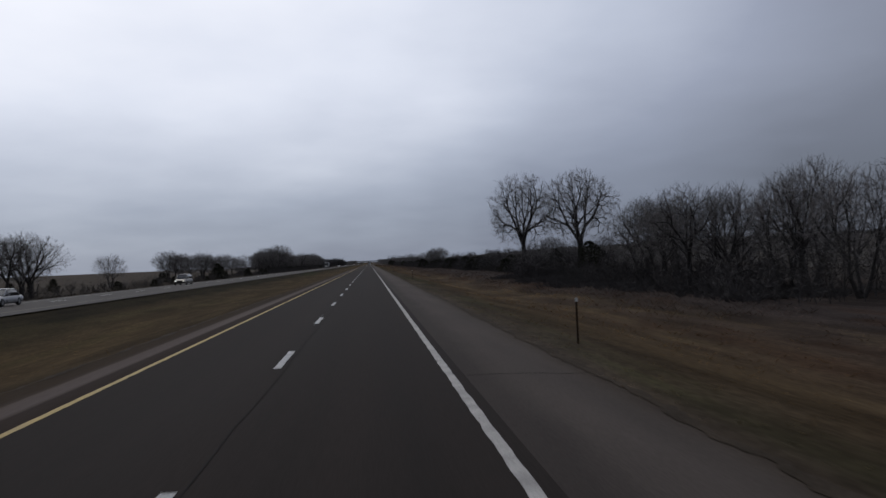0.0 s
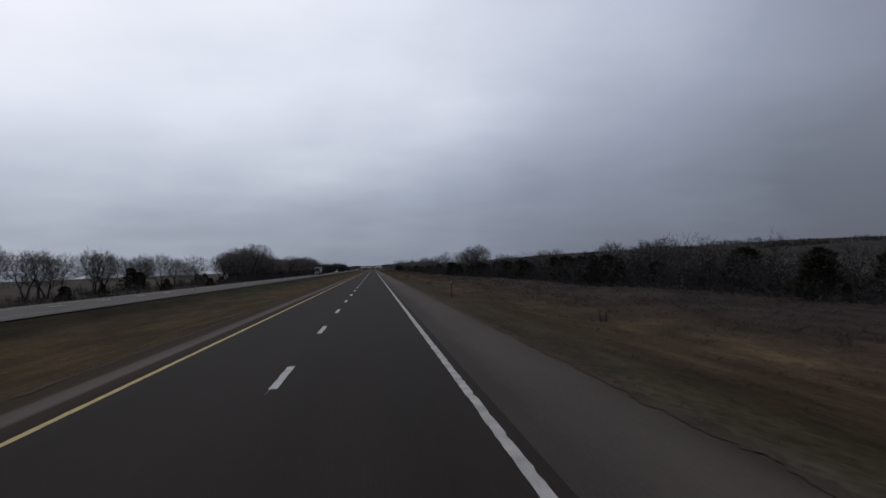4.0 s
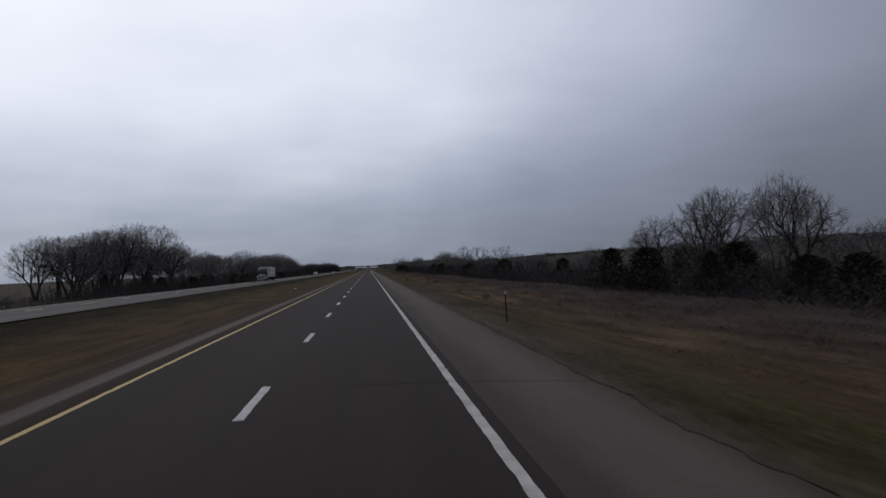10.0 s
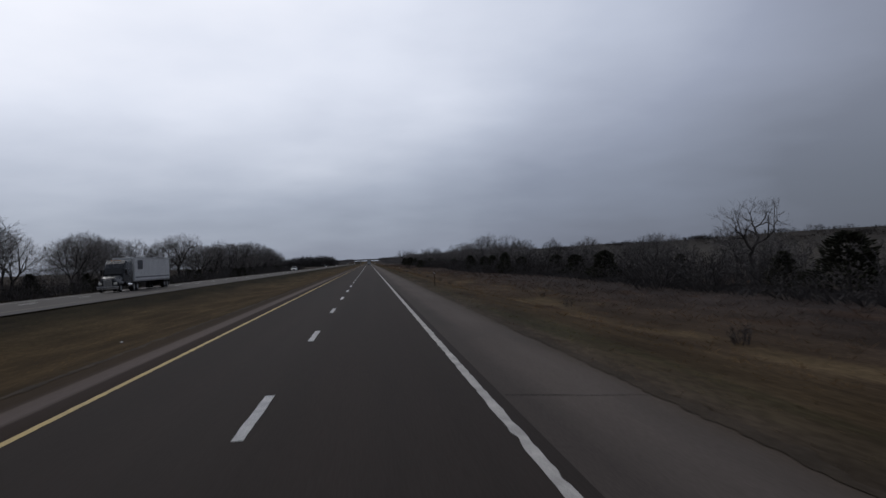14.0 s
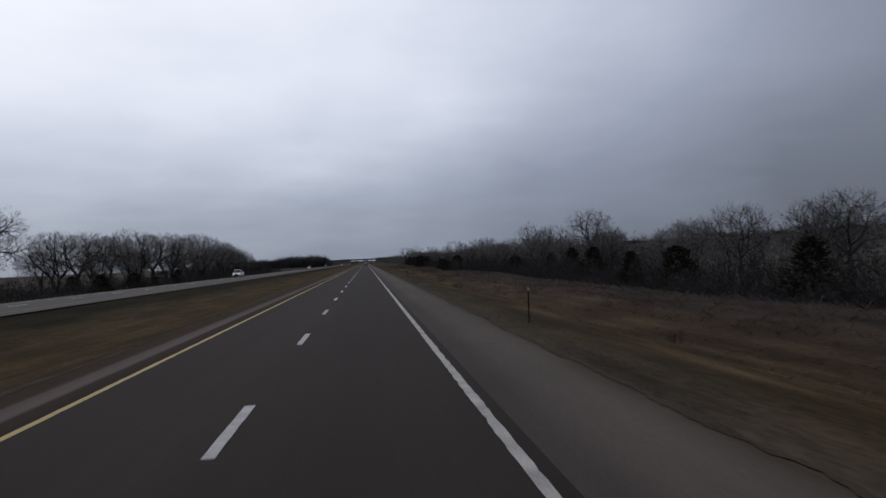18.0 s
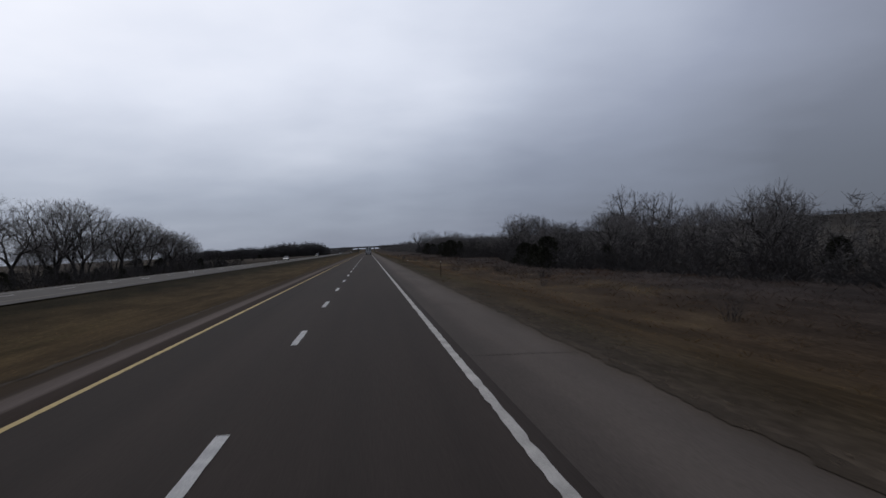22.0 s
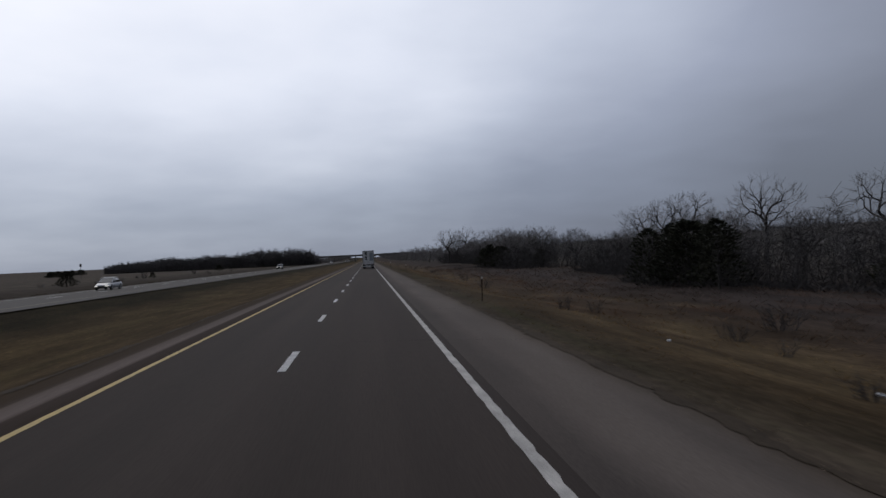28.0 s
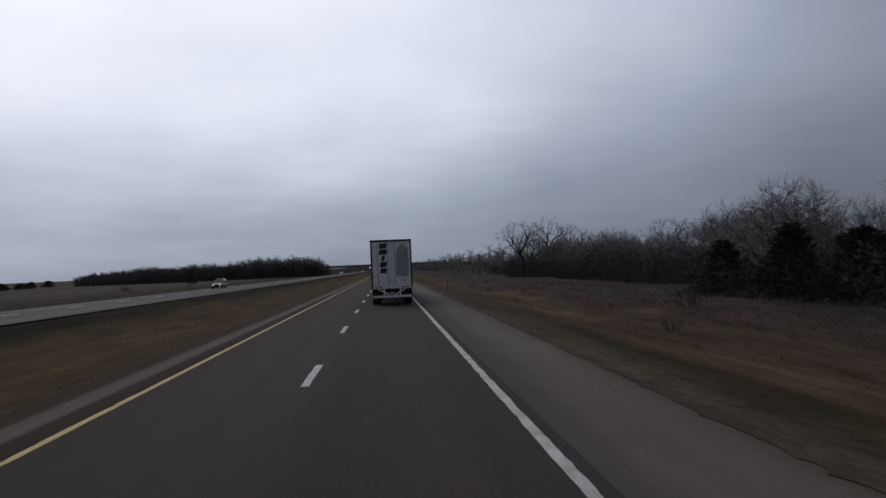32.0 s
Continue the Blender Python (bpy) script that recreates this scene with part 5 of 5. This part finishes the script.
        part("fender", loft(bmesh.new(), [ring(y0 + 3.5, 0.16, 0.13, 0.9, 1.25, 0.04), ring(y0 + 4.2, 0.18, 0.15, 0.95, 1.32, 0.04), ring(y0 + 4.9, 0.16, 0.13, 0.75, 1.2, 0.04)]), P, ob).location.x = s * 1.08
        wheel(ob, s * 1.04, y0 + 4.2, 0.51, 0.28)
        for y in (y0 - 1.7, y0 - 0.4):
            for x in (0.84, 1.12):
                wheel(ob, s * x, y, 0.51, 0.26)
    block("tractor_frame", -0.45, 0.45, y0 - 2.4, y0 + 4.9, 0.62, 0.98, DARK_STEEL, ob, "dark tractor frame")
    for x in (-0.5, -0.25, 0, 0.25, 0.5):
        block("marker_lamp", x - 0.05, x + 0.05, y0 + 2.05, y0 + 2.15, 3.70, 3.80, AMBER_LENS, ob, "amber roof marker lamp", 0.01)
    return ob


def road_z(x):
    return float(near_road(np.array(x)) if x > -10 else far_road(np.array(x)))


semi("maroon", pose(2.03, 1019.3, road_z(2.03) + 0.03), "dirty white semi trailer seen from its rear doors on the lane", True)
lead = "oncoming traffic"
tagged(semi("dark", pose(-28.2, 527, road_z(-28.2) + 0.03, 0, 0, 180), "dark semi truck with a white striped trailer on the far carriageway", False), group=lead)
OUT = road_z(-28.2) + 0.006
car("van", "tan", pose(-28.2, 107.5, OUT, 0, 0, 180), "tan minivan driving with lit headlights")
car("sedan", "silver", pose(-28.2, 47.3, OUT, 0, 0, 180), "silver sedan on the far carriageway")
car("pickup", "white", pose(-28.2, 718.8, OUT, 0, 0, 180), "white pickup truck on the far carriageway")
car("sedan", "silver", pose(-28.2, 939.3, OUT, 0, 0, 180), "silver sedan driving past open fields on the far carriageway")
car("suv", "dark", pose(-28.2, 1107.6, OUT, 0, 0, 180), "dark sport utility car with bright headlights")
car("van", "white", pose(-28.2, 1468, OUT, 0, 0, 180), "white van far off on the far carriageway")
car("suv", "white", pose(-24.6, 1790, road_z(-24.6) + 0.006, 0, 0, 180), "white car far off on the far carriageway")


# ---- overpass ----------------------------------------------------------------------------------
def overpass(y):
    ob = tagged(new("overpass"), "pale concrete road bridge crossing the highway far ahead", "bridge")
    ob.location = (0, y, 0)
    block("deck", -76, 54, -5, 5, 5.7, 6.9, BRIDGE, ob, "concrete deck", 0.05)
    for s in (-1, 1):
        block("parapet", -76, 54, s * 5 - 0.15, s * 5 + 0.15, 6.9, 7.8, BRIDGE, ob, bevel=0.03)
    for x in (-37, -12.5, 11):
        block("pier_cap", x - 0.6, x + 0.6, -4.6, 4.6, 4.9, 5.7, BRIDGE, ob, bevel=0.05)
        for yy in (-3.4, 0, 3.4):
            part("pier", rod(bmesh.new(), (x, yy, -1.6), (x, yy, 4.9), 0.5, 14), BRIDGE, ob)
    for x0, x1, s in ((-110, -66, -1), (44, 90, 1)):
        bm = bmesh.new()
        a, b = (x1, x0) if s < 0 else (x0, x1)
        lo = [(a, -14, -1.5), (b, -14, -1.5), (b, 14, -1.5), (a, 14, -1.5)]
        hi = [(a + s * 13, -6, 6.6), (b, -6, 6.6), (b, 6, 6.6), (a + s * 13, 6, 6.6)]
        loft(bm, [lo, hi])
        part("embankment", bm, BANK, ob, "grassed approach bank")
    return ob


BANK = material("bank_grass", ((0.034, 0.028, 0.019), (0.05, 0.041, 0.028)), 0.1, 0.95, fine=3, bump=0.3, spec=0.05)
BRIDGE = material("bridge_concrete", ((0.13, 0.125, 0.12), (0.19, 0.18, 0.17)), 0.3, 0.9, fine=6, bump=0.1)
overpass(1750)


# ---- cracks, seams, litter ---------------------------------------------------------------------
def ribbon(name, pts, width, mat, label, category, lift=0.004):
    """A thin uneven strip over the road along a line of x, y points."""
    r = random.Random(len(pts) * 7 + int(pts[0][1]))
    V, F = [], []
    for i, (x, y) in enumerate(pts):
        a, b = pts[max(i - 1, 0)], pts[min(i + 1, len(pts) - 1)]
        d = Vector((b[0] - a[0], b[1] - a[1])).normalized()
        w = width * r.uniform(0.5, 1.1) / 2
        for s in (-1, 1):
            px_, py_ = x - d.y * w * s, y + d.x * w * s
            V.append((px_, py_, road_z(px_) + lift))
        if i:
            k = 2 * i
            F.append((k - 2, k - 1, k + 1, k))
    return tagged(new(name, mesh_from(name, V, F, mat)), label, category, kind="structure")


LANE_CRACK = material("worn_crack", ((0.024, 0.022, 0.021), (0.033, 0.030, 0.029)), 3, 0.95, fine=30, spec=0.02)
rc = random.Random(9)
y = -20.0
while y < 1030:
    y += rc.uniform(11, 26)
    # transverse crack across the shoulder, some into the lane
    x0 = 4.0 if rc.random() < 0.75 else 1.2
    n = 9
    yy, pts = y, []
    for i in range(n):
        yy += rc.gauss(0, 0.06)
        pts.append((x0 + (6.5 - x0) * i / (n - 1), yy))
    ribbon("shoulder_crack", pts, 0.035, SEAL, "thin dark crack across the paved shoulder", "crack")
for x0, y0, y1, w in ((-2.35, 690, 800, 0.03), (-1.15, 740, 800, 0.025), (0.16, -30, 60, 0.03)):
    pts, x = [], x0
    for k in range(int((y1 - y0) / 1.5)):
        x += rc.gauss(0, 0.02) + (x0 - x) * 0.05
        pts.append((x, y0 + 1.5 * k))
    ribbon("lane_crack", pts, w, LANE_CRACK, "dark wandering crack along the lane", "crack")


def dirt_edge(name, x0, x1, wander, seed, label):
    """A ragged strip of dark earth where the pavement ends."""
    g = np.random.default_rng(seed)
    ys = np.arange(-30.0, 1100.0, 0.25)
    n = len(ys)
    kernel = np.ones(5) / 5
    a = x0 + np.convolve(g.normal(0, wander, n), kernel, "same") + g.normal(0, wander * 0.3, n)
    c = x1 + np.convolve(g.normal(0, wander, n), kernel, "same") + g.normal(0, wander * 0.3, n)
    V, F = [], []
    for i in range(n):
        for x in (a[i], (a[i] + c[i]) / 2, c[i]):
            z = max(float(near_road(x)), float(ground_height(x, ys[i]))) if abs(x) < 6.6 else float(ground_height(x, ys[i]))
            V.append((x, ys[i], max(z, float(near_road(x)) - 0.09 * (abs(x) > 6.6)) + 0.012))
        if i:
            k = 3 * i
            F += [(k - 3, k - 2, k + 1, k), (k - 2, k - 1, k + 2, k + 1)]
    return tagged(new(name, mesh_from(name, V, F, EARTH)), label, "earth edge", kind="structure")


dirt_edge("verge_edge", 6.50, 6.76, 0.11, 51, "ragged dark earth where the shoulder meets the grass")
dirt_edge("median_edge", -5.56, -5.41, 0.10, 52, "ragged dark earth where the median grass begins")
OLD_PAINT = material("faded_paint", ((0.042, 0.041, 0.040), (0.075, 0.073, 0.071)), 2.5, 0.8, fine=30, bump=0.05, spread=0.3)
for k in range(-3, 16):
    if rc.random() < 0.7:
        ribbon("faded_stripe", [(-0.05 + rc.gauss(0, 0.01), 12.192 * k + 11.6 + 0.8 * i) for i in range(rc.randint(4, 10))], 0.05, OLD_PAINT, "faint remains of an old painted lane line", "road marking")


def litter(x, y, size):
    bm = bmesh.new()
    bmesh.ops.create_icosphere(bm, subdivisions=2, radius=size)
    r = random.Random(int(y))
    for v in bm.verts:
        v.co *= r.uniform(0.7, 1.2)
        v.co.z *= 0.6
    ob = part("litter", bm, TRAILER_WHITE, None, "crumpled pale scrap lying in the grass")
    ob.location = (x, y, float(ground_height(x, y)) + size * 0.4)
    return tagged(ob, category="litter")


for x, y, size in ((11.2, 872.5, 0.07), (12.4, 864.5, 0.09), (-12.5, 442, 0.10), (-9.6, 452, 0.06), (10.5, 540, 0.05)):
    litter(x, y, size)


# ---- grass -------------------------------------------------------------------------------------
def grass(seed, count, xf, y0, y1, h0, h1, blades=5, wide=1.0):
    """Tufts of bent blades, two triangles each, in one array."""
    g = np.random.default_rng(seed)
    y = g.uniform(y0, y1, count)
    x = xf(g.random(count), y)
    z = ground_height(x, y) - 0.02
    V = np.zeros((count, blades, 4, 3))
    for k in range(blades):
        a = g.uniform(0, 2 * np.pi, count)
        h = g.uniform(h0, h1, count)
        out = np.stack([np.cos(a), np.sin(a), 0 * a], 1)
        side = np.stack([-np.sin(a), np.cos(a), 0 * a], 1)
        base = np.stack([x, y, z], 1) + out * g.uniform(0, 0.08, count)[:, None]
        w = wide * g.uniform(0.003, 0.008, count)[:, None]
        up = np.array([0, 0, 1.0])
        lean = g.uniform(0.6, 1.8, count)[:, None]
        V[:, k, 0] = base - side * w
        V[:, k, 1] = base + side * w
        V[:, k, 2] = base + (up * 0.6 + out * lean * 0.35) * h[:, None] + side * w * 0.7
        V[:, k, 3] = base + (up + out * lean) * h[:, None]
    n = count * blades
    i = np.arange(n)[:, None] * 4
    F = np.concatenate([i + np.array([[0, 1, 2]]), i + np.array([[0, 2, 3]])])
    return V.reshape(-1, 3), F


BLADES = blade_material()
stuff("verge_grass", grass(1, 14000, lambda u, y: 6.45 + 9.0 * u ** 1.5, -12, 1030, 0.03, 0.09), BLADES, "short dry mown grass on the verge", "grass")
stuff("rough_grass", grass(2, 11000, lambda u, y: 11.5 + 15.0 * u, 0, 1050, 0.07, 0.18, 5), BLADES, "tall dry rough grass and weeds before the wood", "grass")
stuff("median_grass", grass(3, 10000, lambda u, y: -5.4 - 15.1 * u, -5, 1050, 0.03, 0.08, 4), BLADES, "short dry grass of the median", "grass")
stuff("far_verge_grass", grass(4, 6000, lambda u, y: -33.2 - 20 * u, 0, 1050, 0.12, 0.3, 4), BLADES, "rough dry grass beyond the far carriageway", "grass")
stuff("ditch_weeds", grass(6, 12000, lambda u, y: 17.5 + (wood_edge(y) - 17.5) * u ** 0.8, 20, 1100, 0.10, 0.32, 5, 1.0), BLADES, "matted grey-brown dead weeds in the ditch", "weeds")
stuff("bank_weeds", grass(8, 3600, lambda u, y: 22.5 + 5 * np.clip((70 - y) / 30, 0, 1) ** 2 + 1.2 * np.sin(y * 0.35) + 8 * u ** 0.5, 30, 112, 0.15, 0.6, 6, 1.3), BRUSH, "tall dark dead weeds in front of the two cottonwoods", "weeds")
stuff("edge_weeds", grass(5, 9000, lambda u, y: wood_edge(y) - 1.2 + 5.0 * u, 30, 1200, 0.25, 0.65, 5, 2.0), BRUSH, "tall dead weeds matted at the foot of the roadside wood", "weeds")


def field_pole(x, y, height):
    ob = empty("field_pole", pose(x, y, float(ground_height(x, y))), "thin weathered pole with a small dark head in the field", "pole")
    part("pole", rod(bmesh.new(), (0, 0, -0.4), (0, 0, height), 0.11, 8, 0.08), BARK, ob)
    block("head", -0.42, 0.42, -0.35, 0.35, height - 0.1, height + 1.2, DARK_STEEL, ob, "dark boxy head", 0.06)
    part("cap", rod(bmesh.new(), (0, 0, height + 1.2), (0, 0, height + 1.5), 0.5, 8, 0.08), DARK_STEEL, ob)
    return ob


field_pole(-143.6, 1242.5, 6.2)

for o in PROTOTYPES:
    for c in list(o.children_recursive) + [o]:
        bpy.data.objects.remove(c, do_unlink=True)
